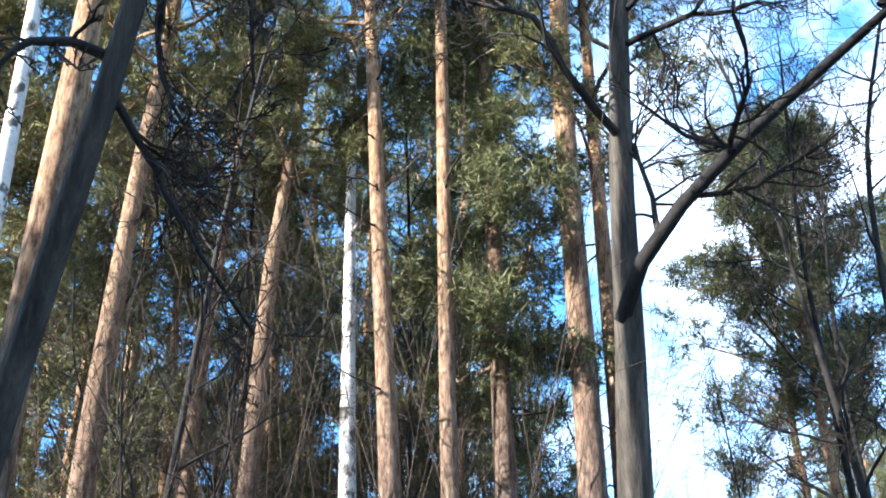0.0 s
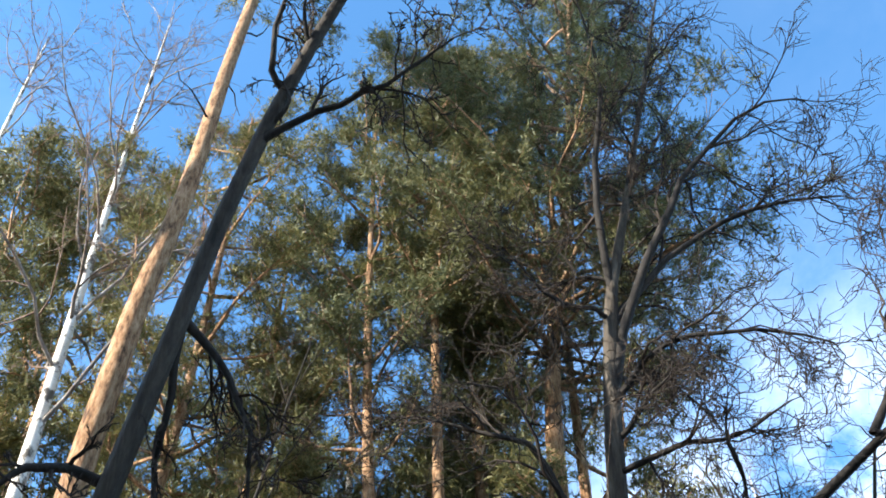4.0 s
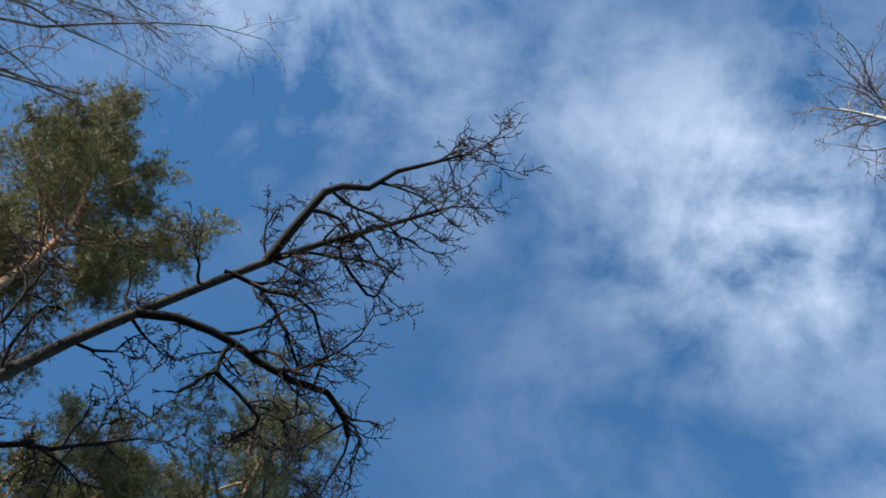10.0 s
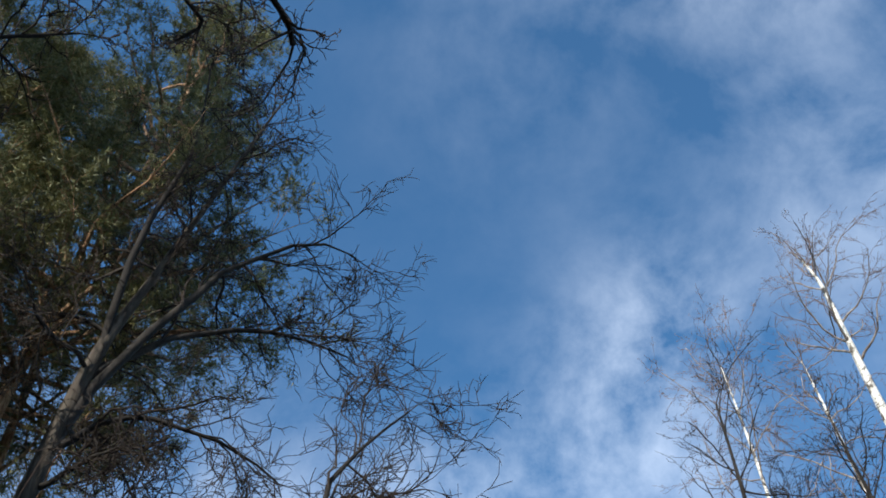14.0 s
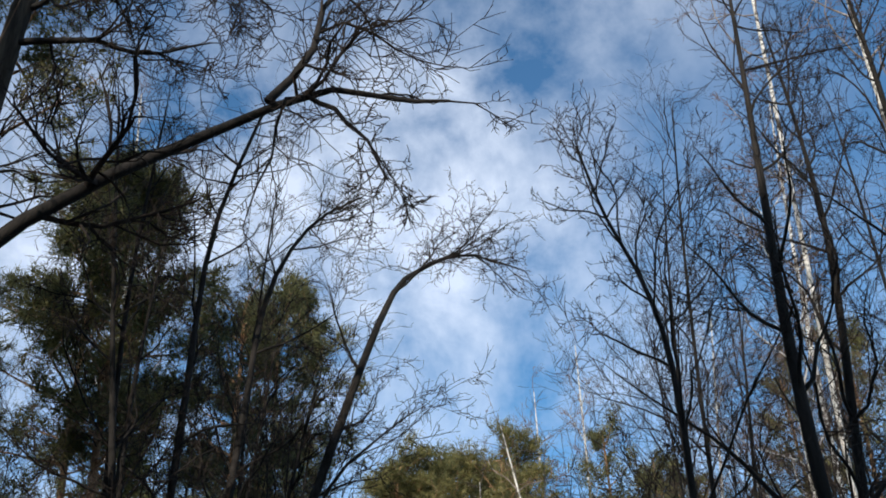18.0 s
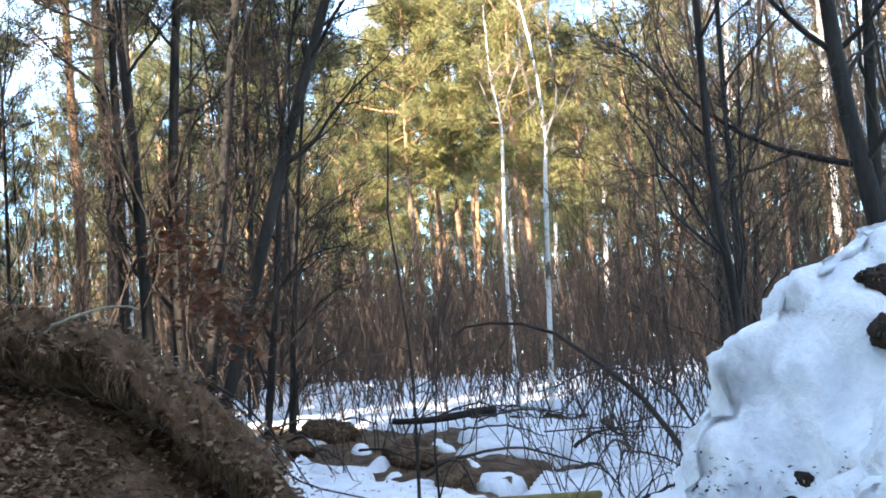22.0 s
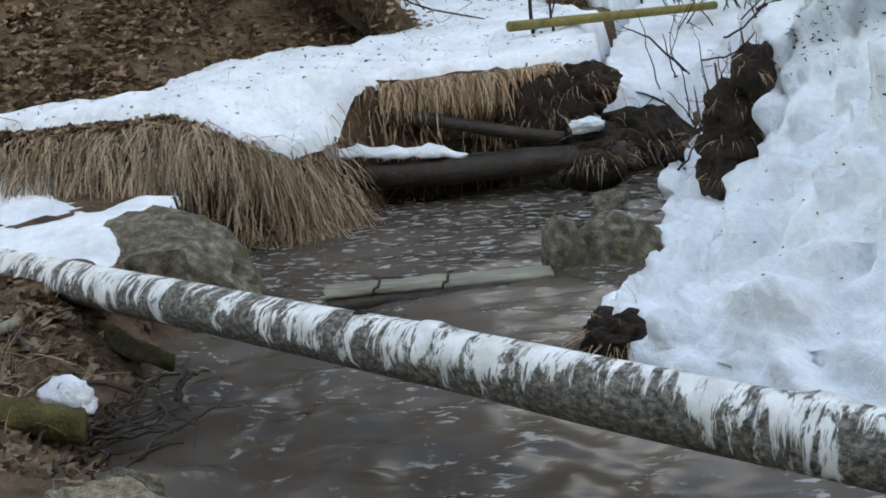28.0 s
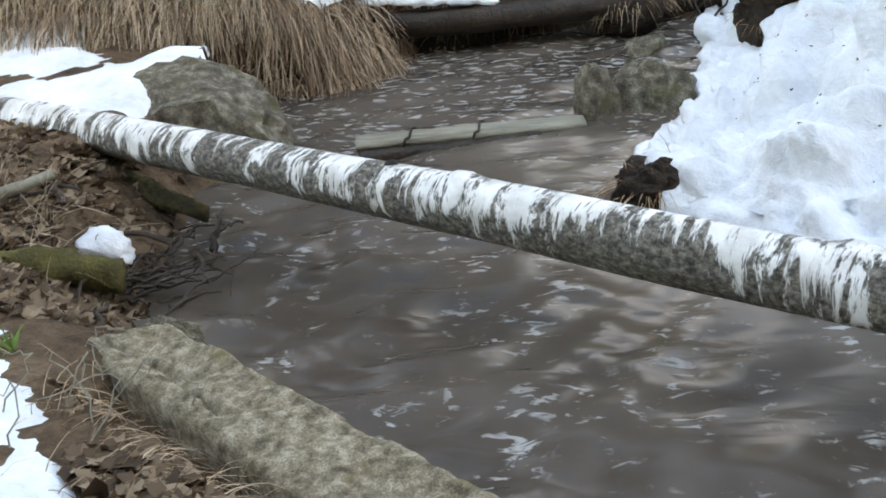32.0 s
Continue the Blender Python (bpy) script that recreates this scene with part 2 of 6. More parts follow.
def mesh_from(name, verts, faces, mat, smooth=True):
    """A mesh of equal-sided faces (an n x k array) or a list of such arrays."""
    groups = faces if isinstance(faces, list) else [faces]
    groups = [np.asarray(g, dtype=np.int32) for g in groups if len(g)]
    me = bpy.data.meshes.new(name)
    verts = np.asarray(verts, dtype=np.float32)
    me.vertices.add(len(verts)); me.vertices.foreach_set("co", verts.ravel())
    loops = np.concatenate([g.ravel() for g in groups])
    sizes = np.concatenate([np.full(len(g), g.shape[1], dtype=np.int32) for g in groups])
    me.loops.add(len(loops)); me.loops.foreach_set("vertex_index", loops)
    me.polygons.add(len(sizes))
    me.polygons.foreach_set("loop_start", np.concatenate([[0], np.cumsum(sizes)[:-1]]).astype(np.int32))
    me.polygons.foreach_set("loop_total", sizes)
    if smooth:
        me.polygons.foreach_set("use_smooth", np.ones(len(sizes), dtype=bool))
    me.update(calc_edges=True)
    me.materials.append(mat)
    return me


def child(name, me, parent, label=""):
    ob = new(name, me)
    ob.parent = parent
    return tagged(ob, label) if label else ob


def thing(name, label, category, at=(0, 0, 0), turn=0.0, group="", kind=""):
    ob = new(name)
    ob.matrix_basis = pose(*at, 0, 0, turn)
    return tagged(ob, label, category, group, kind)


def tubes(lines, sides=5):
    """Tapered tubes along many lines (m x 4 arrays: x, y, z, radius)."""
    V, Q, base = [], [], 0
    ang = np.arange(sides) * 2 * np.pi / sides
    ca, sa = np.cos(ang), np.sin(ang)
    for L in lines:
        L = np.asarray(L, dtype=float)
        p, r = L[:, :3], L[:, 3]
        t = np.gradient(p, axis=0)
        t /= np.linalg.norm(t, axis=1, keepdims=True) + 1e-9
        ref = np.array([0.0, 0, 1]) if abs(t[:, 2]).mean() < 0.8 else np.array([1.0, 0, 0])
        u = np.cross(t, ref); u /= np.linalg.norm(u, axis=1, keepdims=True) + 1e-9
        v = np.cross(t, u)
        ring = p[:, None] + r[:, None, None] * (ca[None, :, None] * u[:, None] + sa[None, :, None] * v[:, None])
        m = len(p)
        V.append(ring.reshape(-1, 3))
        i = base + np.arange(m - 1)[:, None] * sides + np.arange(sides)[None]
        j = base + np.arange(m - 1)[:, None] * sides + (np.arange(sides)[None] + 1) % sides
        Q.append(np.stack([i, i + sides, j + sides, j], -1).reshape(-1, 4))
        base += m * sides
    return np.concatenate(V), np.concatenate(Q)


def wander(start, way, length, n, g, bend=0.25, lift=0.0, r0=0.02, r1=0.004):
    """A crooked line from start: its way strays by bend and is lifted a little at each step."""
    pts, p, d = [], np.array(start, float), np.array(way, float)
    d /= np.linalg.norm(d) + 1e-9
    for k in range(n + 1):
        pts.append((*p, r0 + (r1 - r0) * k / n))
        d = d + g.normal(0, bend, 3) / math.sqrt(n) * 1.4 + np.array([0, 0, lift / n])
        d /= np.linalg.norm(d)
        p = p + d * length / n
    return np.array(pts)


def curve(points, n, r0, r1, g=None, stray=0.0, power=1.0):
    """A smooth line through a few points, with radius from r0 to r1."""
    pts = np.array(points, float)
    k = len(pts)
    s = np.linspace(0, k - 1, n)
    out = np.zeros((n, 4))
    for q in range(n):
        i = min(int(s[q]), k - 2); f = s[q] - i
        p0, p1, p2, p3 = pts[max(i - 1, 0)], pts[i], pts[i + 1], pts[min(i + 2, k - 1)]
        out[q, :3] = 0.5 * (2 * p1 + (p2 - p0) * f + (2 * p0 - 5 * p1 + 4 * p2 - p3) * f * f + (3 * p1 - p0 - 3 * p2 + p3) * f ** 3)
        out[q, 3] = r0 + (r1 - r0) * (q / (n - 1)) ** power
    if g is not None:
        out[1:-1, :3] += g.normal(0, stray, (n - 2, 3))
    return out

# ---- ground, snow, water ----
def smooth(a, b, x):
    t = np.clip((x - a) / (b - a), 0, 1)
    return t * t * (3 - 2 * t)


def waves(x, y, s, seed=0.0):
    """Cheap layered undulation of about unit height."""
    v = 0
    for k, (a, b, c) in enumerate(((1.0, 0.3, 0.0), (-0.45, 1.1, 1.9), (0.75, -0.9, 4.1), (1.7, 1.3, 2.2), (-2.1, 1.6, 5.3), (2.9, -2.4, 0.7))):
        v = v + np.sin((a * x + b * y) * s + c + seed * (k + 1) + 0.8 * np.sin((b * x - a * y) * s * 0.6 + seed)) / (1 + 0.55 * k)
    return v / 2.6


def fbm(x, y, scale, octaves=4, seed=0.0, gain=0.5):
    """Value noise in layers, about -0.5 to 0.5."""
    def lattice(i, j):
        v = np.sin(i * 127.1 + j * 311.7 + seed * 74.7) * 43758.5453
        return v - np.floor(v)
    out, amp, x, y = 0.0, 1.0, np.asarray(x, float) * scale, np.asarray(y, float) * scale
    for _ in range(octaves):
        i, j = np.floor(x), np.floor(y)
        u, v = x - i, y - j
        u, v = u * u * (3 - 2 * u), v * v * (3 - 2 * v)
        out = out + amp * ((lattice(i, j) * (1 - u) + lattice(i + 1, j) * u) * (1 - v) + (lattice(i, j + 1) * (1 - u) + lattice(i + 1, j + 1) * u) * v - 0.5)
        x, y, amp = x * 2.03 + 3.7, y * 2.03 + 1.9, amp * gain
    return out


LEFT_Y = [-6, 0, 1.0, 2.0, 2.7, 3.3, 4.0, 4.6, 5.2, 5.9, 6.4, 6.9, 7.05, 7.15, 7.4, 7.65, 7.85, 7.95, 8.03, 8.1, 8.25, 8.8, 9.6, 12, 18]
LEFT_X = [2.2, 1.0, 0.3, -0.2, -0.75, -1.5, -2.0, -2.15, -2.2, -2.1, -2.5, -2.6, -2.35, -1.85, -1.62, -1.55, -1.42, -1.1, -0.5, -0.05, 0.12, 0.2, 0.35, 1.2, 3.0]
RIGHT_Y = [-6, 0, 2.0, 3.0, 4.0, 4.6, 5.1, 5.7, 6.3, 7.0, 7.6, 8.3, 8.8, 9.6, 12, 18]
RIGHT_X = [6.0, 4.5, 3.0, 2.0, 0.75, 0.22, 0.0, 0.2, 0.42, 0.5, 0.5, 0.6, 0.9, 1.4, 2.0, 3.5]


def bank_left(x, y):
    """Metres to the left of the water's edge."""
    return np.interp(y, LEFT_Y, LEFT_X) - x


def bank_right(x, y):
    return x - np.interp(y, RIGHT_Y, RIGHT_X)


def left_level(x, y, edge=1.0):
    """Shelf, low terrace and washed-out slope left of the water; edge fades them to the waterline."""
    shelf = np.interp(y, [0, 2.5, 4.6, 5.8, 6.85, 7.2, 7.5, 9, 12], [0.62, 0.40, 0.34, 0.40, 0.42, 0.82, 0.84, 0.86, 1.0])
    shelf = shelf - 0.27 * smooth(-2.7, -1.9, x) * smooth(7.0, 7.2, y) * (1 - smooth(7.5, 7.85, y))
    toe, lip, top = np.interp(x, TOE_X, TOE_Y), np.interp(x, LIP_X, LIP_Y), np.interp(x, LIP_X, LIP_Z)
    slope = np.clip(top - shelf - 0.55, 0, 3) * np.clip((y - toe) / (lip + 0.35 - toe), 0, 1) ** 1.15
    step = np.minimum(0.47, np.clip(top - shelf - 0.08, 0, 3)) * smooth(lip + 0.3, lip + 0.42, y)
    rise = (slope + step) * (1 - smooth(lip + 1.2, lip + 4.0, y)) * smooth(-1.1, -1.9, x)
    return shelf * edge + 0.03 * waves(x, y, 2.3) + rise


def right_level(x, y, f):
    """Earth under the heap right of the water, f metres in from its edge."""
    tall = np.interp(y, [0, 2, 3, 7, 7.6, 9.5, 12], [0.7, 0.9, 1.0, 1.0, 0.6, 0.42, 0.36])
    return tall * np.interp(f, [0, 0.4, 0.65, 1.2, 1.8, 3.0, 6.0], [-0.2, -0.1, 0.0, 0.3, 0.9, 2.0, 2.4])


TOE_X, TOE_Y = [-9, -5.5, -4.0, -3.3, -2.9, -2.5, -1.9, -1.2], [7.1, 7.3, 7.55, 7.8, 8.7, 9.25, 9.45, 9.5]
# the turf lip over the washed-out slope
LIP_X, LIP_Y, LIP_Z = [-8, -5, -4.0, -3.38, -2.68, -2.25, -1.72, -1.33, -1.1], [9.7, 9.9, 9.9, 9.9, 9.9, 9.83, 9.7, 9.58, 9.52], [3.1, 3.0, 2.84, 2.66, 2.34, 1.91, 1.39, 1.0, 0.85]


def ground_z(x, y):
    x, y = np.asarray(x, float), np.asarray(y, float)
    e, f = bank_left(x, y), bank_right(x, y)
    # wooded floor all round
    floor = 1.25 + 0.45 * smooth(12, 30, y) + 0.6 * smooth(30, 60, y) + 0.12 * waves(x, y, 0.35)
    steep = np.interp(y, [2, 4.5, 5.8, 6.6, 8], [0.75, 0.7, 0.5, 0.3, 0.22])
    left = left_level(x, y, smooth(-0.02, 1.0, e / steep))
    far_l = smooth(10.5, 14, y)
    left = np.maximum(left, left * (1 - far_l) + floor * far_l)
    # snow-covered heap right of the water
    right = right_level(x, y, f)
    far_r = smooth(8.0, 13, y)
    right = right * (1 - far_r) + np.maximum(right * 0.4, floor) * far_r
    z = np.where(e > 0, left, np.where(f > 0, right, 0))
    inside = (e <= 0) & (f <= 0)
    z = np.where(inside, -0.35 * smooth(0, 0.5, np.minimum(-e, -f)) - 0.05, z)
    # the channel fills up with snow and earth further on
    fill = smooth(7.9, 8.7, y)
    z = np.where(inside, z * (1 - fill) + (np.interp(y, [8.2, 8.7, 9.6, 10.6, 12], [0.26, 0.46, 0.74, 0.94, 1.02]) + 0.06 * waves(x, y, 1.5)) * fill, z)
    z = z * (1 - smooth(14, 17, y)) + floor * smooth(14, 17, y)
    # hollow washed out along the bank side of the concrete beam
    s_, o_ = (x + 1.74) * 0.774 - (y - 3.19) * 0.633, -(x + 1.74) * 0.633 - (y - 3.19) * 0.774
    z = z - 0.17 * np.exp(-((o_ - 0.2) / 0.11) ** 2) * smooth(0.1, 0.35, s_) * (1 - smooth(2.2, 2.6, s_))
    # southwards an unseen slope goes up, added to help shade the ravine
    back = smooth(1.5, -8, y)
    z = np.where(y < 1.5, z * (1 - back) + (z * 0 + 0.8 + 4.0 * smooth(-1, -12, y)) * back, z)
    return z


def axis(a, b, lo, hi, fine):
    """Grid lines: even between a and b, growing outwards to lo and hi."""
    mid = list(np.arange(a, b, fine))
    step, v = fine, a
    left, right = [], []
    while v > lo:
        step *= 1.16; v -= step; left.append(v)
    step, v = fine, mid[-1]
    while v < hi:
        step *= 1.16; v += step; right.append(v)
    return np.array(left[::-1] + mid + right)


def sheet(xs, ys, zf):
    X, Y = np.meshgrid(xs, ys)
    Z = zf(X, Y)
    nx, ny = len(xs), len(ys)
    i = (np.arange(ny - 1)[:, None] * nx + np.arange(nx - 1)[None]).ravel()
    return np.stack([X, Y, Z], -1).reshape(-1, 3), np.stack([i, i + 1, i + nx + 1, i + nx], -1)


gv, gq = sheet(axis(-6.5, 4.0, -1500, 1500, 0.07), axis(1.0, 14.0, -1500, 1500, 0.07), ground_z)
near = (abs(gv[:, 0]) < 9) & (gv[:, 1] > 0) & (gv[:, 1] < 20)
gv[:, 2] += near * (0.10 * fbm(gv[:, 0], gv[:, 1], 2.2, 5, 2.0) + 0.03 * fbm(gv[:, 0], gv[:, 1], 11.0, 2, 3.0))
ground = tagged(new("ground", mesh_from("ground", gv, gq, M_SOIL)), "brown leaf-strewn soil of a washed-out ravine in a wood", "ground", kind="structure")


def snow_cover(x, y):
    """Positive where snow lies, in rough units of its depth."""
    e, f = bank_left(x, y), bank_right(x, y)
    n = fbm(x, y, 1.6, 3, 0.6) * 1.8
    toe = np.interp(x, TOE_X, TOE_Y)
    rim = np.interp(x, [-9, -4.2, -2.9, -2.45, -2.0, -1.7, -1.5, -1.3, -0.6, 0.2], [7.3, 7.3, 7.42, 7.15, 7.12, 7.35, 7.8, 7.98, 8.1, 8.3])
    shelf = np.minimum(np.minimum((y - rim) * 5.0, (e - 0.1) * 4), (toe - y + 0.1) * 1.8) + 0.3 * n
    terrace = np.minimum(np.minimum((6.95 - y) * 3, (y - 5.5) * 3), (-2.12 - 0.62 * np.clip(6.35 - y, 0, 0.85) - x) * 3) + 0.65 * n
    far = smooth(8.1, 8.35, y) * (0.72 + 0.4 * (1 - smooth(9.8, 11, y)) + 0.9 * n) - (1 - smooth(8.1, 8.35, y)) - 2.5 * ((x < -1.65) & (y > toe) & (y < np.interp(x, LIP_X, LIP_Y) + 2.4 + n)) - 2.0 * ((e < 0) & (f < 0) & (y < 8.1))
    for ax, ay, bx, by, r in ((-2.3, 16.0, -0.7, 13.6, 0.5), (-0.75, 13.4, -0.1, 11.2, 0.22), (-1.6, 12.6, -1.2, 12.2, 0.3), (0.45, 11.9, 1.1, 11.2, 0.22), (0.9, 15.2, 1.7, 14.6, 0.35), (-0.2, 10.7, 0.25, 10.1, 0.12), (-4.5, 15.5, -2.6, 14.2, 0.5)):
        s_ = np.clip(((x - ax) * (bx - ax) + (y - ay) * (by - ay)) / ((bx - ax) ** 2 + (by - ay) ** 2), 0, 1)     # washed bare
        far = far - 4.0 * np.exp(-((x - ax - s_ * (bx - ax)) ** 2 + (y - ay - s_ * (by - ay)) ** 2) / r ** 2)
    edge = np.maximum(np.minimum((-1.5 - 0.58 * (y - 2.15) - x) * 4, np.minimum((3.2 - y) * 4, (y - 1.0) * 3 + (x + 2) * 0.8)) + 0.25 + 0.15 * n, 0.25 - ((x + 2.3) / 0.19) ** 2 - ((y - 4.32) / 0.15) ** 2)
    return np.maximum.reduce([np.where(e > 0, shelf, -1), np.where(e > 0, terrace, -1), far, np.where(e > 0, edge, -1)])


def snow_bed(x, y):
    """The ground as the snow bridges it: carried on level past the rim of a bank."""
    e = bank_left(x, y)
    return np.where((e > np.where(y < 7.6, -0.35, -0.02)) & (e < 0.5) & (y > 5.0) & (y < 8.8), left_level(x, y), ground_z(x, y))


def snow_z(x, y):
    c = snow_cover(x, y)
    nose = np.sqrt(1 - (1 - np.clip(c * 1.3, 0, 1)) ** 2)
    return snow_bed(x, y) + np.where((y < 7.0) & (x < 0), 0.085, 0.15) * nose - 0.04 + (0.07 * fbm(x, y, 2.6, 3, 6.0) + 0.025 * np.abs(fbm(x, y, 9.0, 2, 2.0))) * nose


def snow_mesh(name, xs, ys):
    """A sheet over the grid, cut off along the line where the cover ends."""
    v, q = sheet(xs, ys, lambda x, y: x * 0)
    c = snow_cover(v[:, 0], v[:, 1])
    t = np.concatenate([q[:, [0, 1, 2]], q[:, [0, 2, 3]]])
    inn = c[t] > 0
    k = inn.sum(axis=1)
    whole = t[k == 3]
    V, more, cut_at = [tuple(w[:2]) for w in v], [], {}

    def cut(i, j):
        key = (min(i, j), max(i, j))
        if key not in cut_at:
            s = c[i] / (c[i] - c[j])
            V.append((v[i, 0] + (v[j, 0] - v[i, 0]) * s, v[i, 1] + (v[j, 1] - v[i, 1]) * s))
            cut_at[key] = len(V) - 1
        return cut_at[key]

    for tri in t[(k == 1) | (k == 2)]:
        loop = []
        for m in range(3):
            i, j = int(tri[m]), int(tri[(m + 1) % 3])
            if c[i] > 0:
                loop.append(i)
            if (c[i] > 0) != (c[j] > 0):
                loop.append(cut(i, j))
        more += [(loop[0], loop[m], loop[m + 1]) for m in range(1, len(loop) - 1)]
    tri = np.concatenate([whole, np.array(more, dtype=int).reshape(-1, 3)])
    P = np.array(V)
    used, inv = np.unique(tri, return_inverse=True)
    P = P[used]
    return mesh_from(name, np.column_stack([P, snow_z(P[:, 0], P[:, 1])]), inv.reshape(-1, 3), M_SNOW)


snow = tagged(new("snow", snow_mesh("snow", np.arange(-7.5, 6.0, 0.04), np.arange(0.5, 14.0, 0.04))), "lumpy old snow with dirt specks on the banks", "snow", kind="structure")
tagged(new("snow_field", snow_mesh("snow_field", np.arange(-16, 22.0, 0.2), np.arange(13.9, 60.0, 0.2))), "broken snow on the floor of the pine wood", "snow", kind="structure")


# the snow heap right of the water: a profile swept along the bank, swollen into lumps
STEEP_F = [0.12, 0.02, -0.02, 0.02, 0.13, 0.26, 0.33, 0.40, 0.50, 0.58, 0.69, 0.91, 1.2, 1.52, 2.0, 3.1, 5.0]
STEEP_Z = [-0.10, 0.0, 0.09, 0.17, 0.24, 0.33, 0.58, 0.82, 1.02, 1.16, 1.36, 1.85, 2.3, 2.7, 3.0, 3.2, 3.25]
LOW_F = [0.08, 0.02, 0.0, 0.03, 0.10, 0.2, 0.3, 0.42, 0.55, 0.7, 0.9, 1.15, 1.45, 1.8, 2.3, 3.2, 5.0]
LOW_Z = [-0.10, 0.0, 0.05, 0.10, 0.15, 0.22, 0.28, 0.34, 0.40, 0.47, 0.62, 0.9, 1.25, 1.6, 1.9, 2.1, 2.2]


NEAR_F = [0.10, 0.02, -0.02, 0.03, 0.12, 0.24, 0.41, 0.55, 0.70, 0.85, 1.0, 1.3, 1.6, 1.9, 2.3, 3.2, 5.0]
NEAR_Z = [-0.10, 0.0, 0.09, 0.17, 0.22, 0.27, 0.34, 0.41, 0.50, 0.60, 0.72, 1.0, 1.4, 1.82, 2.3, 2.8, 2.95]


def heap_mesh():
    ks = np.linspace(0, 1, 17)
    u = np.interp(np.linspace(0, 1, 150), np.cumsum(np.r_[0, np.hypot(np.diff(STEEP_F), np.diff(STEEP_Z))]) / np.hypot(np.diff(STEEP_F), np.diff(STEEP_Z)).sum(), ks)
    ys = np.arange(-1.0, 10.3, 0.036)
    w, v = smooth(7.0, 7.6, ys)[:, None], 1 - smooth(6.1, 6.75, ys)[:, None]
    F = np.interp(u, ks, STEEP_F)[None] * (1 - w - v) + np.interp(u, ks, LOW_F)[None] * w + np.interp(u, ks, NEAR_F)[None] * v
    Z = np.interp(u, ks, STEEP_Z)[None] * (1 - w - v) + np.interp(u, ks, LOW_Z)[None] * w + np.interp(u, ks, NEAR_Z)[None] * v
    Y = np.repeat(ys[:, None], len(u), 1)
    X = np.interp(ys, RIGHT_Y, RIGHT_X)[:, None] + F
    Z = np.where(F > 0.15, np.maximum(Z, ground_z(X, Y) + 0.10), Z)
    P = np.stack([X, Y, Z], -1)
    n = np.cross(np.gradient(P, axis=0), np.gradient(P, axis=1))
    n /= np.linalg.norm(n, axis=2, keepdims=True) + 1e-9
    n = -n
    D = np.zeros(P.shape[:2])
    for a in range(P.shape[0]):
        for b in range(P.shape[1]):
            q = Vector(P[a, b])
            D[a, b] = 0.16 * noise.noise(q * 1.1) + 0.30 * abs(noise.noise(q * 2.1 + Vector((3, 0, 1)))) + (0.26 * math.sqrt(noise.noise(q * 4.6) ** 2 + 0.008) + 0.13 * math.sqrt(noise.noise(q * 9.0) ** 2 + 0.02) + 0.035 * noise.noise(q * 17) - 0.10 * max(0.0, noise.noise(q * 6.0 + Vector((7, 1, 4))) - 0.22)) * (1 - 0.6 * min(1, max(0, (q.z - 1.0) / 0.8)))
    D -= 0.255 + 0.06 * smooth(1.2, 2.0, P[..., 2])
    D -= 0.24 * np.exp(-((P[..., 1] - 6.75) / 0.3) ** 2 - ((P[..., 2] - 0.6) / 0.42) ** 2)       # the bare earth face
    D *= smooth(0.0, 0.2, u)[None]
    P = P + n * D[..., None]
    k = len(u)
    i = (np.arange(len(ys) - 1)[:, None] * k + np.arange(k - 1)[None]).ravel()
    return P, mesh_from("snow_heap", P.reshape(-1, 3), np.stack([i, i + 1, i + k + 1, i + k], -1), M_SNOW)


HEAP, heap_me = heap_mesh()
tagged(new("snow_heap", heap_me), "lumpy heap of old dirty snow on the stream's bank", "snow", kind="structure")


def on_heap(y, z):
    """The place on the heap's face at a distance along and a height."""
    row = HEAP[int(round((y + 1.0) / 0.036))]
    return row[int(np.argmin(np.abs(row[:, 2] - z)))]


def water_z(x, y):
    g = 0.012 * np.sin(x * 7 + 3 * np.sin(y * 2.1) + y * 5) + 0.008 * np.sin(x * 13 - y * 11 + 2 * np.sin(x * 3)) + 0.006 * np.sin(y * 23 + x * 6 + 3 * np.sin(x * 5))
    g = g * 0.9 + 0.045 * fbm(x * 0.8 + 0.25 * np.sin(y * 3), y * 2.1, 2.4, 3, 8.0)
    return g * (0.9 + 0.5 * np.sin(x * 1.3 + y * 0.9))


wv, wq = sheet(np.arange(-3.5, 5.6, 0.045), np.arange(-4.0, 10.0, 0.045), water_z)
water = tagged(new("water", mesh_from("water", wv, wq, M_WATER)), "murky brown stream water with ripples and foam flecks", "water", kind="structure")

# ---- trees ----
def gz(x, y):
    return float(ground_z(x, y))


def needles(centres, ways, size, width, per, g):
    """Brushes of needles: per slim triangles at each centre, leaning along its way."""
    n = len(centres) * per
    c, w = np.repeat(centres, per, axis=0), np.repeat(ways, per, axis=0)
    d = g.normal(0, 1, (n, 3)); d /= np.linalg.norm(d, axis=1, keepdims=True)
    d = d + w * 0.55; d[:, 2] += 0.15
    d /= np.linalg.norm(d, axis=1, keepdims=True)
    s = np.cross(d, g.normal(0, 1, (n, 3))); s /= np.linalg.norm(s, axis=1, keepdims=True) + 1e-9
    c = c + w * g.uniform(-0.8, 0.6, (n, 1)) * size + g.normal(0, size * 0.12, (n, 3))
    tip = c + d * size * g.uniform(0.6, 1.15, (n, 1))
    V = np.stack([c - s * width, c + s * width, tip], 1).reshape(-1, 3)
    return V, np.arange(n * 3).reshape(-1, 3)


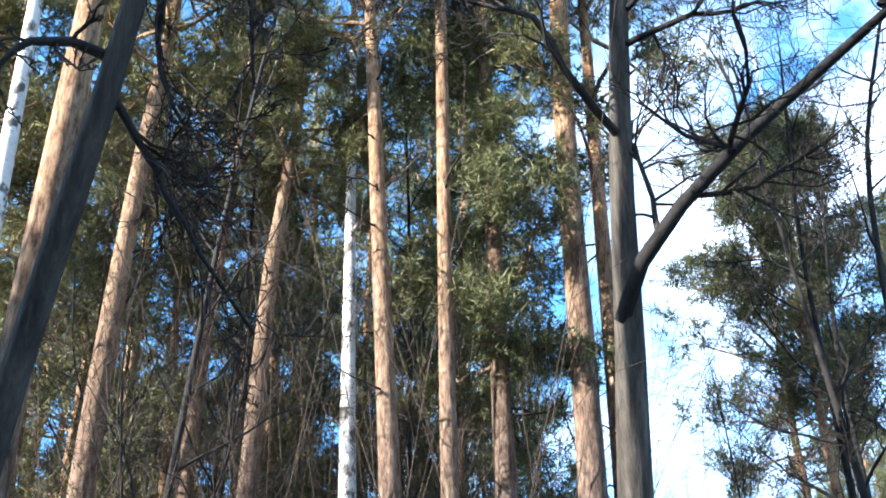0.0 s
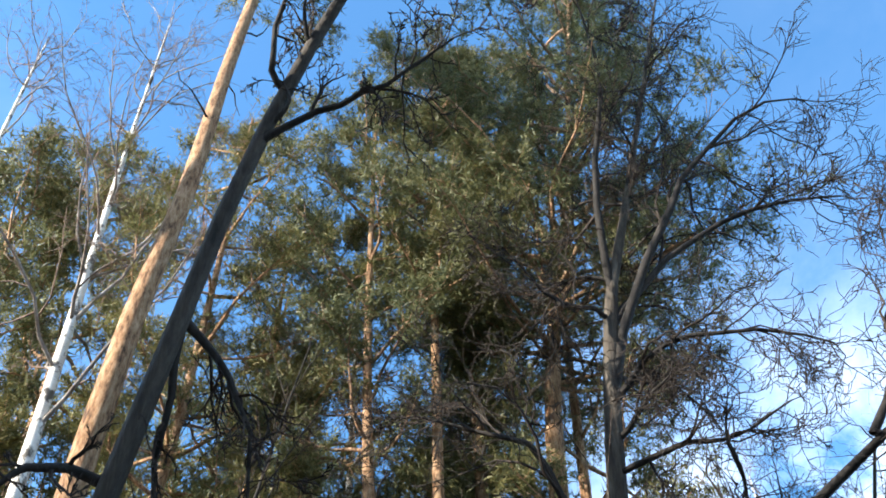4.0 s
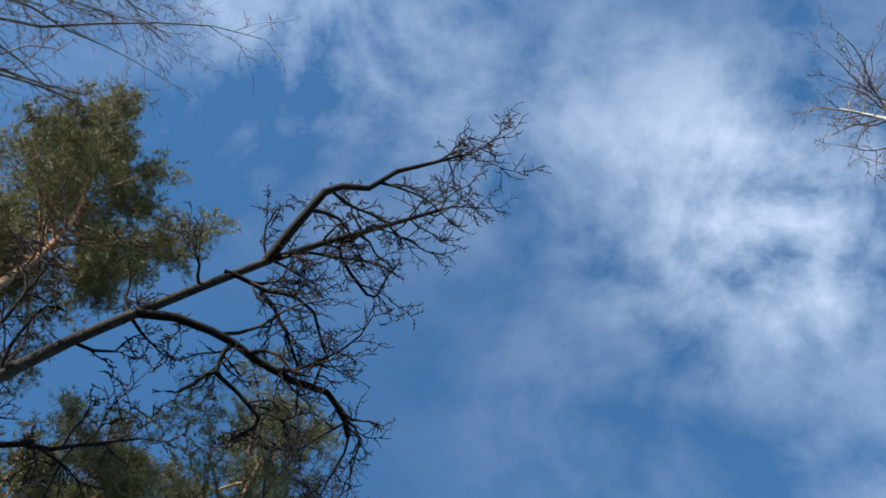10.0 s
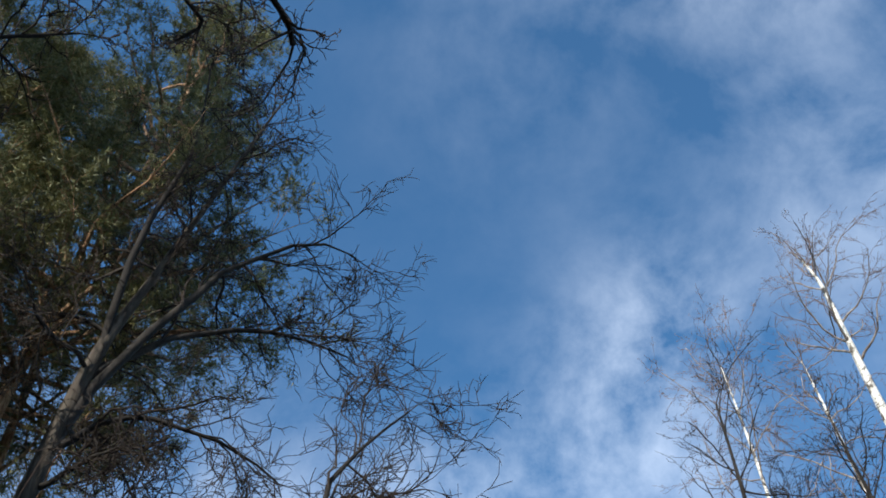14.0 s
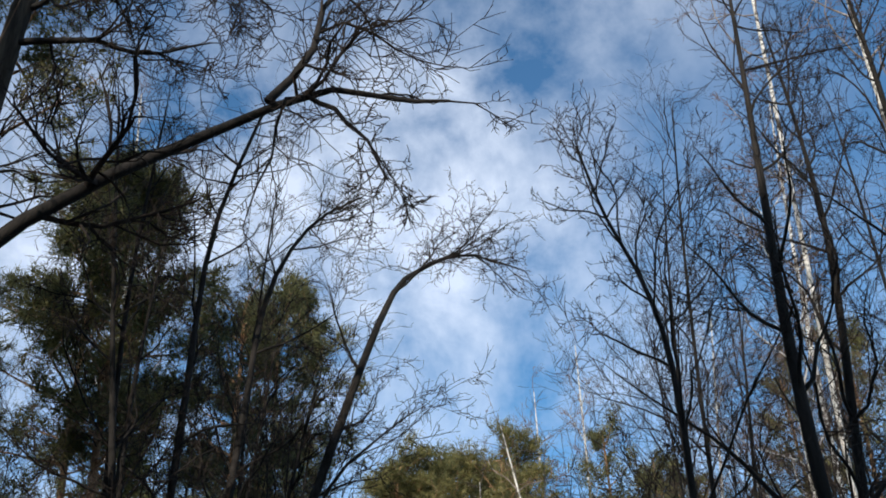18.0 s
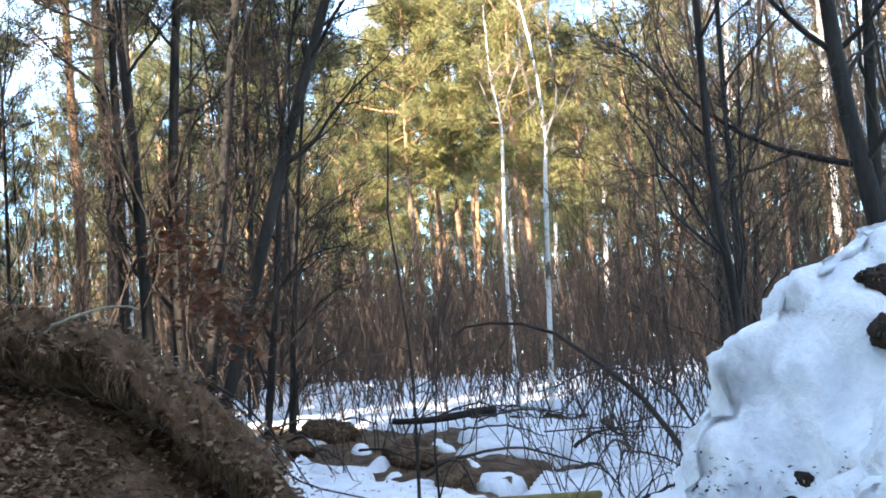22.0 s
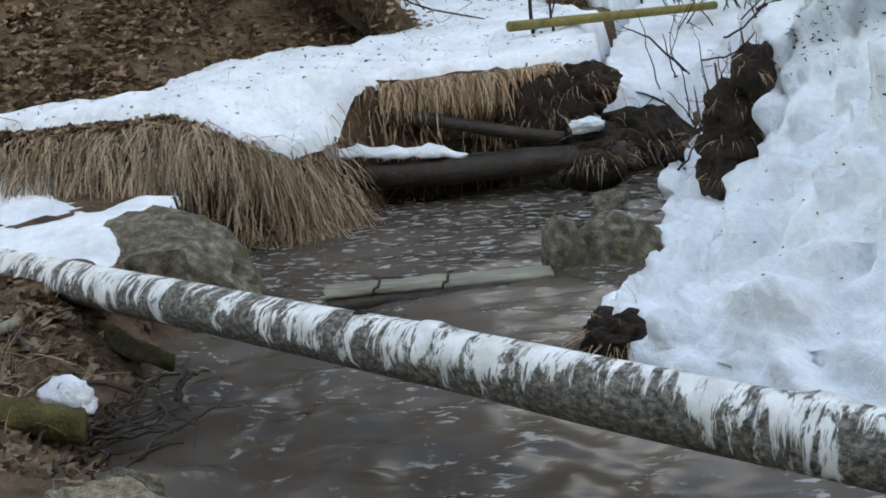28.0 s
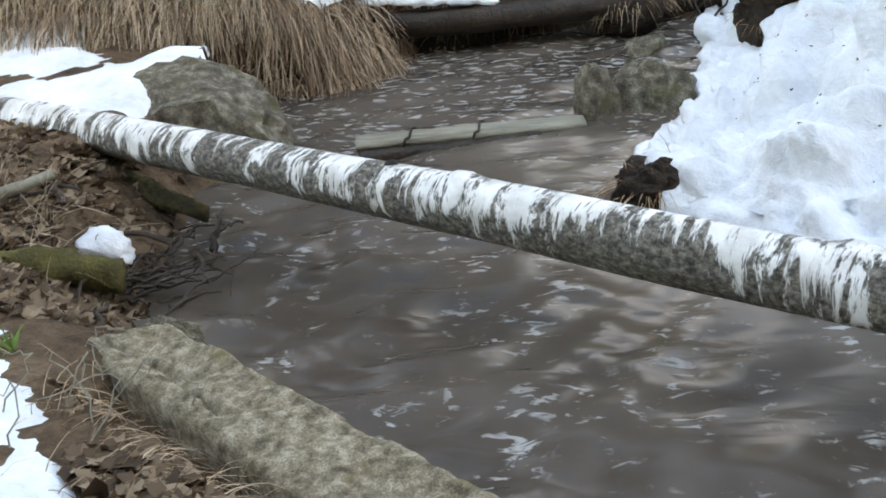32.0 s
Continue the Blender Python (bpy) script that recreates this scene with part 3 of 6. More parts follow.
def two_skin(name, a, b, mat_a, mat_b):
    """One mesh of bark tubes (a) and needles or leaves (b)."""
    va, fa = a
    vb, fb = b
    me = mesh_from(name, np.concatenate([va, vb]), [fa, fb + len(va)], mat_a)
    me.materials.append(mat_b)
    idx = np.concatenate([np.zeros(len(fa), dtype=np.int32), np.ones(len(fb), dtype=np.int32)])
    me.polygons.foreach_set("material_index", idx)
    return me


def pine_crown(trunk, g, crown_from, spread, boughs, tufts, size, width, per, droop=0.0, cone=False, spray=True):
    """Boughs in whorls on the upper part of a trunk line, with clumps of needles towards their ends."""
    s = np.linspace(0, 1, len(trunk))
    tubes_, cents, ways = [], [], []
    tight = 0.055 + 0.03 * spread + (0.04 if cone else 0)
    for k in range(boughs):
        q = min(1.0, ((k // 4) * 4 + 2 + g.uniform(-0.9, 0.9)) / boughs)
        h = crown_from + (1 - crown_from) * q * 0.985
        p = np.array([np.interp(h, s, trunk[:, i]) for i in range(3)])
        shape = (1.08 - q) if cone else (0.42 + 0.8 * math.sin(math.pi * min(1.0, 0.25 + 0.68 * q)))
        length = spread * shape * g.uniform(0.45, 1.05)
        a = (k % 4) * 1.57 + (k // 4) * 0.9 + g.uniform(-0.6, 0.6)
        w = wander(p, (math.cos(a), math.sin(a), g.uniform(-0.15, 0.4) - droop + 0.5 * q), length, 7, g, 0.32, 0.35 - droop, 0.012 + 0.013 * length, 0.005)
        tubes_.append(w)
        for z in range(1 if cone else 3, 8):
            for _ in range(3 if z > 4 else 2):
                d = w[z, :3] - w[z - 1, :3]
                d = d / np.linalg.norm(d) * 0.7 + g.normal(0, 0.8, 3) + np.array([0, 0, 0.25 - 2 * droop])
                b = wander(w[z, :3], d, length * g.uniform(0.08, 0.2) + 0.14, 4, g, 0.35, 0.5 - droop, 0.008, 0.003)
                if spray:
                    tubes_.append(b)
                for y in ((1, 2, 3, 4) if cone else (3, 4, 4)):
                    for _ in range(tufts):
                        cents.append(b[y, :3] + g.normal(0, 1, 3) * (tight, tight, tight * 0.6))
                        ways.append((b[y, :3] - b[y - 1, :3]) / (np.linalg.norm(b[y, :3] - b[y - 1, :3]) + 1e-9))
    return tubes(tubes_, 3), needles(np.array(cents), np.array(ways), size, width, per, g)


def pine_parts(trunk, g, crown_from=0.58, spread=2.2, boughs=34, tufts=2, size=0.155, width=0.0098, per=14, stubs=7, **kw):
    """Trunk, dead stubs and crown of a pine whose trunk line starts at the origin."""
    s = np.linspace(0, 1, len(trunk))
    made = [("trunk", mesh_from("trunk", *tubes([trunk], 9), M_PINEBARK))]
    for k in range(stubs):
        h = g.uniform(0.25, crown_from + 0.06)
        p = np.array([np.interp(h, s, trunk[:, i]) for i in range(3)])
        a = g.uniform(0, 2 * np.pi)
        made.append(("dead_branch", mesh_from("dead_branch", *tubes([wander(p, (math.cos(a), math.sin(a), 0.1), g.uniform(0.4, 1.4), 5, g, 0.5, 0.0, 0.02, 0.005)], 4), M_TWIG)))
    made.append(("crown", two_skin("crown", *pine_crown(trunk, g, crown_from, spread, boughs, tufts, size, width, per, **kw), M_PINEBARK, M_NEEDLE)))
    return made


def straight(height, radius, g, bend=0.012, n=16):
    s = np.linspace(0, 1, n)
    t = np.zeros((n, 4))
    t[:, 2] = s * (height + 0.3) - 0.3
    t[:, 0] = bend * height * (np.sin(s * 2.4 + g.uniform(0, 6)) * s)
    t[:, 1] = bend * height * (np.sin(s * 2.0 + g.uniform(0, 6)) * s)
    t[:, 3] = radius * (1.1 - s) ** 0.7
    t[0, 3] *= 1.25
    return t


def plant(name, made, at, label, group, turn=0.0, tilt=(0, 0), scale=1.0, category="tree"):
    ob = new(name)
    ob.matrix_basis = pose(*at, tilt[0], tilt[1], turn) @ Matrix.Scale(scale, 4)
    tagged(ob, label, category, group)
    for part_name, me, *more in made:
        c = child(part_name, me, ob)
        if part_name in ("crown", "twig_spray"):
            tagged(c, kind="stuff")
        for sub_name, sub_me in more:
            tagged(child(sub_name, sub_me, c), kind="stuff")
    return ob


def near_pine(points, g, radius, label, name="pine_tree", **kw):
    """A pine whose trunk runs through a few places in the world, rooted in the ground."""
    x, y = points[0][:2]
    t = curve([(x, y, gz(x, y) - 0.3), *[p for p in points if len(p) == 3]], 20, radius, 0.02, power=1.25)
    at = t[0, :3].copy(); t[:, :3] -= at
    return plant(name, pine_parts(t, g, **kw), tuple(at), label, "pines near the ravine")


def side_shoots(lines, g, per=4, share=0.45, spreading=0.7, crook=0.4, up=0.3, depth=2, least=0.002):
    """Boughs and twigs springing from lines, down to fine twigs."""
    out, level = [], lines
    for k in range(depth):
        nxt = []
        for ln in level:
            total = np.linalg.norm(np.diff(ln[:, :3], axis=0), axis=1).sum()
            m = len(ln)
            count = max(2, int(round(per * min(1.6, 0.5 + total / 1.6))))
            for c in range(count + 1):
                f = 0.999 if c == count else g.uniform(0.18, 0.98)      # the last one carries the line on past its end
                q = f * (m - 1)
                i = min(int(q), m - 2)
                p = ln[i, :3] + (ln[i + 1, :3] - ln[i, :3]) * (q - i)
                d = ln[i + 1, :3] - ln[i, :3]
                d = d / (np.linalg.norm(d) + 1e-9) + g.normal(0, spreading * (0.35 if c == count else 1.0), 3) + np.array([0, 0, 0.2 * up])
                r = max(ln[i, 3] * 0.55, least)
                nxt.append(wander(p, d, min(total, 3.0) * share * g.uniform(0.6, 1.2) * (1.2 - 0.45 * f), (5, 4, 2)[min(k, 2)], g, crook, up * 0.5, r, max(r * 0.35, least * 0.55)))
        out += nxt
        level = nxt
    return out


def bare_parts(trunk, limbs, g, bark, twig, sides=9, shoots=None, tip=True, limb_bark=None, own_twigs=False):
    made = [("trunk", mesh_from("trunk", *tubes([trunk], sides), bark))]
    if own_twigs:
        for ln in limbs:
            made.append(("limb", mesh_from("limb", *tubes([ln], 6), limb_bark or bark), ("twig_spray", mesh_from("twig_spray", *tubes(side_shoots([ln], g, **(shoots or {})), 3), twig))))
        made.append(("twig_spray", mesh_from("twig_spray", *tubes(side_shoots([trunk[len(trunk) * 2 // 3:]], g, **(shoots or {})), 3), twig)))
        return made
    made += [("limb", mesh_from("limb", *tubes([ln], 6), limb_bark or bark)) for ln in limbs]
    lines = list(limbs) + ([trunk[len(trunk) * 2 // 3:]] if tip else [])
    made.append(("twig_spray", mesh_from("twig_spray", *tubes(side_shoots(lines, g, **(shoots or {})), 3), twig)))
    return made


def free_limbs(trunk, g, count, start, reach, up, crook=0.35, thick=0.36, aim=None):
    """Limbs springing at chance from a trunk line."""
    n = len(trunk)
    total = np.linalg.norm(np.diff(trunk[:, :3], axis=0), axis=1).sum()
    out = []
    for k in range(count):
        q = start + (0.97 - start) * (k + g.uniform(0, 1)) / count
        i = min(int(q * (n - 1)), n - 2)
        t = trunk[i + 1, :3] - trunk[i, :3]; t /= np.linalg.norm(t)
        a = k * 2.4 + g.uniform(-0.7, 0.7)
        d = t * up + np.array([math.cos(a), math.sin(a), 0.05])
        if aim is not None:
            d = d + np.array(aim)
        ln = total * reach * (1.2 - q) * g.uniform(0.65, 1.15) + 0.3
        out.append(wander(trunk[i, :3], d, ln, 7, g, crook, up * 0.35, trunk[i, 3] * thick + 0.004, 0.006))
    return out


def near_bare(name, points, g, r0, r1, label, group="bare trees by the stream", limbs=(), free=(8, 0.4, 0.25, 0.8), bark=None, twig=None, shoots=None, crook=0.35, root=True, aim=None):
    x, y = points[0][:2]
    first = [(x, y, gz(x, y) - 0.15)] if root else []
    t = curve(first + [p for p in points if len(p) == 3], 18, r0, r1)
    at = t[0, :3].copy()
    t[:, :3] -= at
    if root:
        t[0, 3] *= 1.3
    own = []
    for pts, a, b in limbs:
        c = curve(pts, 9, a, b, g, 0.02)
        c[:, :3] -= at
        own.append(c)
    if free:
        own += free_limbs(t, g, free[0], free[1], free[2], free[3], crook, aim=aim)
    return plant(name, bare_parts(t, own, g, bark or M_DARKBARK, twig or M_TWIG, shoots=shoots, own_twigs=True, limb_bark=M_BIRCHLIMB if bark is M_BIRCH else M_DARKBARK if bark in (M_OAKBARK, M_DEADBARK) else None), tuple(at), label, group)


def afar(points, k):
    """The same line k times as far from the standpoint."""
    return [(x * k, y * k, *[EYE + (z[0] - EYE) * k for _ in z]) for x, y, *z in points]


# the leaning dead oak over the clearing
g1 = np.random.default_rng(21)
near_bare("dead_oak", [(-7.9, 4.35), (-7.14, 4.24, 4.4), (-6.35, 4.14, 6.8), (-5.9, 4.14, 8.7), (-5.25, 4.1, 11.0), (-4.37, 4.12, 13.1), (-3.38, 4.05, 14.2), (-2.0, 3.97, 15.5), (-1.0, 4.01, 16.4), (0.0, 4.0, 17.1)], g1, 0.125, 0.025,
          "leaning dead oak with bare crooked black limbs", group="oaks", bark=M_DEADBARK, free=(15, 0.5, 0.075, 0.9), crook=0.5,
          limbs=[([(-2.2, 3.98, 15.34), (-1.49, 3.34, 16.03), (-0.93, 3.42, 16.37), (-0.07, 3.26, 16.95), (0.5, 3.3, 17.3)], 0.07, 0.012),
                 ([(-3.52, 4.05, 14.05), (-2.86, 4.33, 14.24), (-2.5, 4.64, 14.2), (-1.98, 5.03, 14.14), (-1.41, 5.35, 14.08), (-1.3, 5.7, 13.82)], 0.06, 0.036),
                 ([(-2.53, 4.55, 14.23), (-2.72, 4.75, 13.89), (-3.07, 4.84, 13.54)], 0.035, 0.02),
                 ([(-2.72, 4.75, 13.89), (-2.26, 5.29, 13.65), (-2.6, 5.43, 13.4)], 0.03, 0.02),
                 ([(-2.65, 3.94, 14.95), (-2.23, 4.18, 14.95), (-1.74, 4.42, 14.95), (-1.51, 5.08, 14.62)], 0.038, 0.014),
                 ([(-2.23, 4.18, 14.95), (-1.96, 4.65, 14.62), (-1.84, 5.09, 14.36)], 0.034, 0.014),
                 ([(-1.1, 4.04, 16.4), (-1.36, 4.18, 16.23), (-1.05, 4.8, 15.95), (-0.79, 4.58, 16.15)], 0.03, 0.015),
                 ([(-5.17, 4.08, 11.3), (-4.57, 4.3, 11.62), (-4.09, 4.43, 11.65), (-3.62, 4.56, 11.78), (-3.11, 4.65, 12.04)], 0.05, 0.012),
                 ([(-4.87, 4.06, 12.05), (-4.84, 3.82, 12.28), (-4.51, 3.59, 13.08), (-4.15, 3.17, 13.78)], 0.045, 0.01),
                 ([(-5.76, 4.17, 9.27), (-5.61, 4.42, 8.96), (-5.42, 4.71, 8.47), (-5.49, 4.98, 7.55)], 0.05, 0.012),
                 ([(-5.76, 4.17, 9.27), (-5.87, 4.33, 8.65), (-6.07, 4.45, 7.9), (-5.98, 4.77, 7.21)], 0.05, 0.012),
                 ([(-6.2, 4.1, 7.64), (-6.34, 3.73, 7.63), (-6.46, 3.49, 7.48), (-6.55, 3.43, 7.23)], 0.05, 0.015),
                 ([(-6.24, 4.15, 7.38), (-6.12, 4.55, 6.88), (-5.85, 4.75, 6.25), (-5.52, 5.2, 5.48)], 0.04, 0.012)],
          shoots=dict(per=6, share=0.42, spreading=0.66, crook=0.42, up=0.08, depth=3, least=0.0075))

# the oak with the long limb over the stream
near_bare("oak_tree", afar([(-3.95, 7.75), (-3.86, 7.73, 4.6), (-3.7, 7.58, 5.8), (-3.58, 7.5, 7.3), (-3.37, 7.45, 9.3), (-3.15, 7.42, 10.7), (-2.9, 7.45, 11.6), (-2.3, 7.35, 13.4), (-1.64, 7.01, 14.8)], 1.33), g1, 0.213, 0.016,
          "grey furrowed oak with a long limb reaching over the stream", group="oaks", bark=M_OAKBARK, free=(10, 0.5, 0.16, 0.9), crook=0.5,
          limbs=[(afar(c, 1.33), p * 1.33, q * 1.33) for c, p, q in [([(-3.72, 7.5, 5.9), (-3.35, 7.3, 6.3), (-2.88, 7.4, 6.8), (-2.15, 7.55, 7.38), (-1.39, 7.59, 7.82), (-0.87, 7.52, 8.0), (-0.11, 7.54, 7.9), (0.27, 7.46, 7.81)], 0.075, 0.012),
                 ([(-1.25, 7.54, 7.9), (-0.9, 7.62, 8.52), (-0.83, 7.69, 9.05), (-0.53, 7.79, 9.56), (-0.1, 7.86, 10.08)], 0.04, 0.008),
                 ([(-0.92, 7.55, 7.96), (-0.63, 7.6, 7.76), (-0.39, 7.59, 7.46), (-0.25, 7.59, 7.12)], 0.025, 0.008),
                 ([(-3.37, 7.45, 9.3), (-2.91, 7.5, 10.73), (-2.3, 7.63, 11.8), (-2.0, 7.75, 12.4), (-1.27, 7.87, 13.0), (-0.76, 8.15, 13.09)], 0.06, 0.01),
                 ([(-3.15, 7.45, 10.6), (-2.91, 7.06, 12.2), (-2.55, 6.88, 13.6), (-2.43, 6.38, 14.78)], 0.05, 0.01),
                 ([(-3.2, 7.45, 10.3), (-2.57, 7.68, 11.1), (-1.94, 7.93, 11.5), (-1.25, 8.19, 11.59), (-0.78, 8.44, 11.56)], 0.045, 0.01),
                 ([(-3.35, 7.43, 9.3), (-2.78, 7.44, 9.7), (-2.12, 7.66, 9.7), (-1.36, 8.09, 9.42)], 0.04, 0.01),
                 ([(-3.48, 7.45, 8.5), (-2.83, 7.5, 8.56), (-2.35, 7.61, 8.48), (-1.81, 7.71, 8.69)], 0.035, 0.008),
                 ([(-3.55, 7.4, 7.6), (-3.66, 6.79, 7.98), (-3.78, 6.49, 8.39), (-4.18, 6.34, 8.61), (-4.56, 5.93, 8.74)], 0.045, 0.01)]],
          shoots=dict(per=6, share=0.54, spreading=0.72, crook=0.45, up=0.15, depth=3, least=0.0064))

# alders round the bend of the stream
g2 = np.random.default_rng(31)
ALDER = "slender dark alder with bare twigs, leaning from the bank"
sh = dict(per=4, share=0.55, spreading=0.65, crook=0.45, up=0.15, depth=3, least=0.0046)
dense = dict(per=4, share=0.5, spreading=0.6, crook=0.4, up=0.3, depth=3, least=0.004)
for pts, r0, r1, lab, aim in [
        ([(-2.36, 9.8), (-2.33, 9.8, 2.0), (-2.36, 9.85, 3.75), (-2.27, 9.95, 5.9), (-2.18, 10.2, 8.2), (-1.71, 10.25, 9.9)], 0.085, 0.02, ALDER, (0.3, 0, 0)),
        ([(-2.2, 9.8), (-2.13, 9.8, 1.7), (-1.95, 9.95, 3.7), (-1.75, 10.15, 5.9), (-1.62, 10.5, 7.6), (-1.21, 10.72, 8.6), (-0.65, 10.85, 9.05)], 0.08, 0.012, ALDER, (0.4, 0, 0.1)),
        ([(-2.15, 9.3), (-1.95, 9.4, 1.7), (-1.4, 9.65, 3.8), (-0.75, 9.85, 6.0), (-0.32, 10.29, 7.44), (-0.02, 10.42, 7.84), (0.46, 10.42, 8.03), (1.11, 10.39, 7.79)], 0.085, 0.008, "alder bowed over with its crown hanging down", (0.5, 0, 0.2)),
        ([(-2.45, 9.4), (-2.5, 9.48, 2.1), (-2.64, 9.62, 4.2), (-2.85, 9.8, 5.8), (-3.1, 10.05, 7.5), (-3.28, 9.95, 9.8)], 0.08, 0.015, ALDER, None),
        ([(-1.72, 9.8), (-1.64, 9.83, 1.4), (-1.48, 9.94, 3.1), (-1.33, 9.97, 4.8), (-1.0, 10.1, 6.5)], 0.06, 0.012, ALDER, None),
        ([(-1.56, 10.9), (-1.52, 10.9, 2.0), (-1.44, 11.02, 3.5), (-1.2, 11.1, 6.0)], 0.06, 0.012, ALDER, None),
        ([(-2.75, 10.3), (-2.75, 10.3, 3.0), (-2.9, 10.4, 6.0), (-2.7, 10.4, 8.5)], 0.07, 0.012, ALDER, None),
        ([(-3.3, 11.5), (-3.3, 11.5, 4.0), (-3.4, 11.6, 8.0), (-3.2, 11.6, 11.0)], 0.08, 0.012, ALDER, None),
        ([(3.95, 9.5), (3.78, 9.65, 3.0), (3.66, 9.93, 4.5), (3.6, 9.99, 6.5), (3.66, 10.05, 8.3), (3.79, 10.25, 10.5), (3.85, 10.3, 12.5)], 0.108, 0.012, "stout dark alder with many rising boughs", None),
        ([(2.4, 8.85), (2.3, 8.91, 2.3), (2.2, 8.97, 3.6), (2.2, 9.02, 5.8), (2.14, 9.4, 7.0), (1.87, 9.67, 8.03), (1.67, 9.73, 8.92)], 0.043, 0.012, "dark alder with a broken top", (-0.2, 0, 0.2)),
        ([(4.5, 11.7), (4.6, 11.6, 5.0), (4.85, 11.55, 8.3), (4.87, 11.65, 10.2), (4.83, 11.98, 12.5)], 0.075, 0.012, ALDER, None),
        ([(4.9, 9.9), (4.95, 9.9, 5.0), (5.2, 10.0, 9.0), (5.1, 10.0, 11.5)], 0.09, 0.012, ALDER, None)]:
    if pts[0][0] < 0:      # those left of the stream stand behind the washed-out bank
        pts = [(x * 1.3, y * 1.3, *[EYE + (z[0] - EYE) * 1.3 for _ in z]) for x, y, *z in pts]
        r0, r1 = r0 * 1.05, r1 * 1.0
    right = pts[0][0] > 0
    near_bare("alder_tree", pts, g2, r0, r1, lab, free=(20, 0.2, 0.2, 1.1) if right else (12, 0.28, 0.2, 0.9), shoots=dense if right else sh, aim=aim)

# birches with fine hanging twigs
g3 = np.random.default_rng(41)
fine = dict(per=4, share=0.42, spreading=0.55, crook=0.35, up=-0.1, depth=3, least=0.0035)
BIRCH = "white-stemmed birch with a haze of fine russet twigs"
BIRCH_LIMB = [([(-8.95, 0.6, 16.6), (-8.15, 1.04, 18.12), (-7.28, 1.5, 19.04), (-6.14, 2.13, 19.96), (-5.41, 2.65, 20.12)], 0.05, 0.01), ([(-8.4, 0.5, 18.6), (-7.4, 1.6, 20.4), (-6.6, 2.4, 22.0), (-5.9, 2.9, 23.0)], 0.045, 0.01)]
for pts, r0, r1, free, aim in [
        ([(-10.2, 0.9), (-9.6, 0.7, 12.0), (-8.39, 0.41, 19.1), (-7.87, 0.11, 20.5), (-7.24, -0.02, 21.8), (-5.53, 0.42, 23.4)], 0.16, 0.01, (34, 0.4, 0.34, 0.9), (0.85, 0.35, 0.1)),
        ([(-10.6, 5.9), (-10.4, 5.75, 9.3), (-10.5, 5.75, 14.0), (-10.6, 5.75, 17.9), (-10.09, 5.47, 21.5)], 0.13, 0.01, (26, 0.4, 0.22, 0.9), None),
        ([(-13.9, 5.0), (-13.8, 5.0, 12.0), (-13.5, 4.8, 20.0), (-13.0, 4.6, 22.5)], 0.11, 0.01, (12, 0.5, 0.16, 0.9), None),
        ([(-8.6, 9.9), (-8.6, 9.75, 6.0), (-8.64, 9.71, 10.6), (-8.7, 9.7, 17.0)], 0.15, 0.02, (8, 0.6, 0.16, 0.8), None),
        ([(9.3, 16.0), (9.25, 15.9, 8.0), (9.11, 15.75, 17.7), (8.98, 15.51, 19.5), (8.86, 15.3, 21.2), (8.59, 15.27, 22.2)], 0.15, 0.012, (15, 0.5, 0.17, 1.0), None),
        ([(9.0, 4.3), (8.7, 4.1, 10.0), (7.8, 3.8, 16.8), (6.9, 3.65, 18.2), (6.2, 3.5, 19.0)], 0.13, 0.01, (14, 0.6, 0.17, 1.0), (-0.1, 0, 0.1)),
        ([(5.6, 14.4), (5.7, 14.5, 8.0), (5.79, 14.54, 14.5), (5.87, 14.75, 16.6), (5.84, 14.74, 18.0)], 0.05, 0.01, (15, 0.45, 0.2, 1.0), None),
        ([(6.9, 13.2), (6.9, 13.2, 8.0), (6.8, 13.3, 14.0), (6.7, 13.3, 16.5)], 0.07, 0.012, (14, 0.4, 0.2, 1.0), None)]:
    near_bare("birch_tree", pts, g3, r0, r1, BIRCH, "birches", free=free, bark=M_BIRCH, twig=M_FINETWIG, shoots=fine, aim=aim, limbs=BIRCH_LIMB if pts[0][0] == -10.2 else ())

# two slender birches in front of the pine stand, forked at the top
thin = dict(per=3, share=0.45, spreading=0.5, crook=0.35, up=0.1, depth=2, least=0.004)
for pts, r0, limbs in [
        ([(1.38, 15.94), (1.45, 15.93, 2.8), (1.53, 15.92, 4.8), (1.57, 15.92, 5.28), (1.48, 15.93, 6.47), (1.27, 15.95, 7.62), (1.15, 15.95, 8.2)], 0.043,
         [([(1.57, 15.92, 5.3), (1.75, 15.9, 5.9), (1.72, 15.91, 6.9), (1.8, 15.9, 7.9)], 0.02, 0.006)]),
        ([(1.07, 17.97), (0.99, 17.97, 3.5), (1.06, 17.97, 5.54), (1.05, 17.97, 6.11), (0.94, 17.97, 6.88), (0.9, 17.97, 8.0)], 0.036,
         [([(1.05, 17.97, 6.1), (1.33, 17.95, 6.8), (1.46, 17.94, 7.4), (1.5, 17.94, 8.2)], 0.018, 0.006)])]:
    near_bare("birch_tree", pts, g3, r0, 0.008, "slender white birch with a forked top before the pines", "birches", free=(8, 0.5, 0.16, 0.8), bark=M_BIRCH, twig=M_FINETWIG, shoots=thin, limbs=limbs)

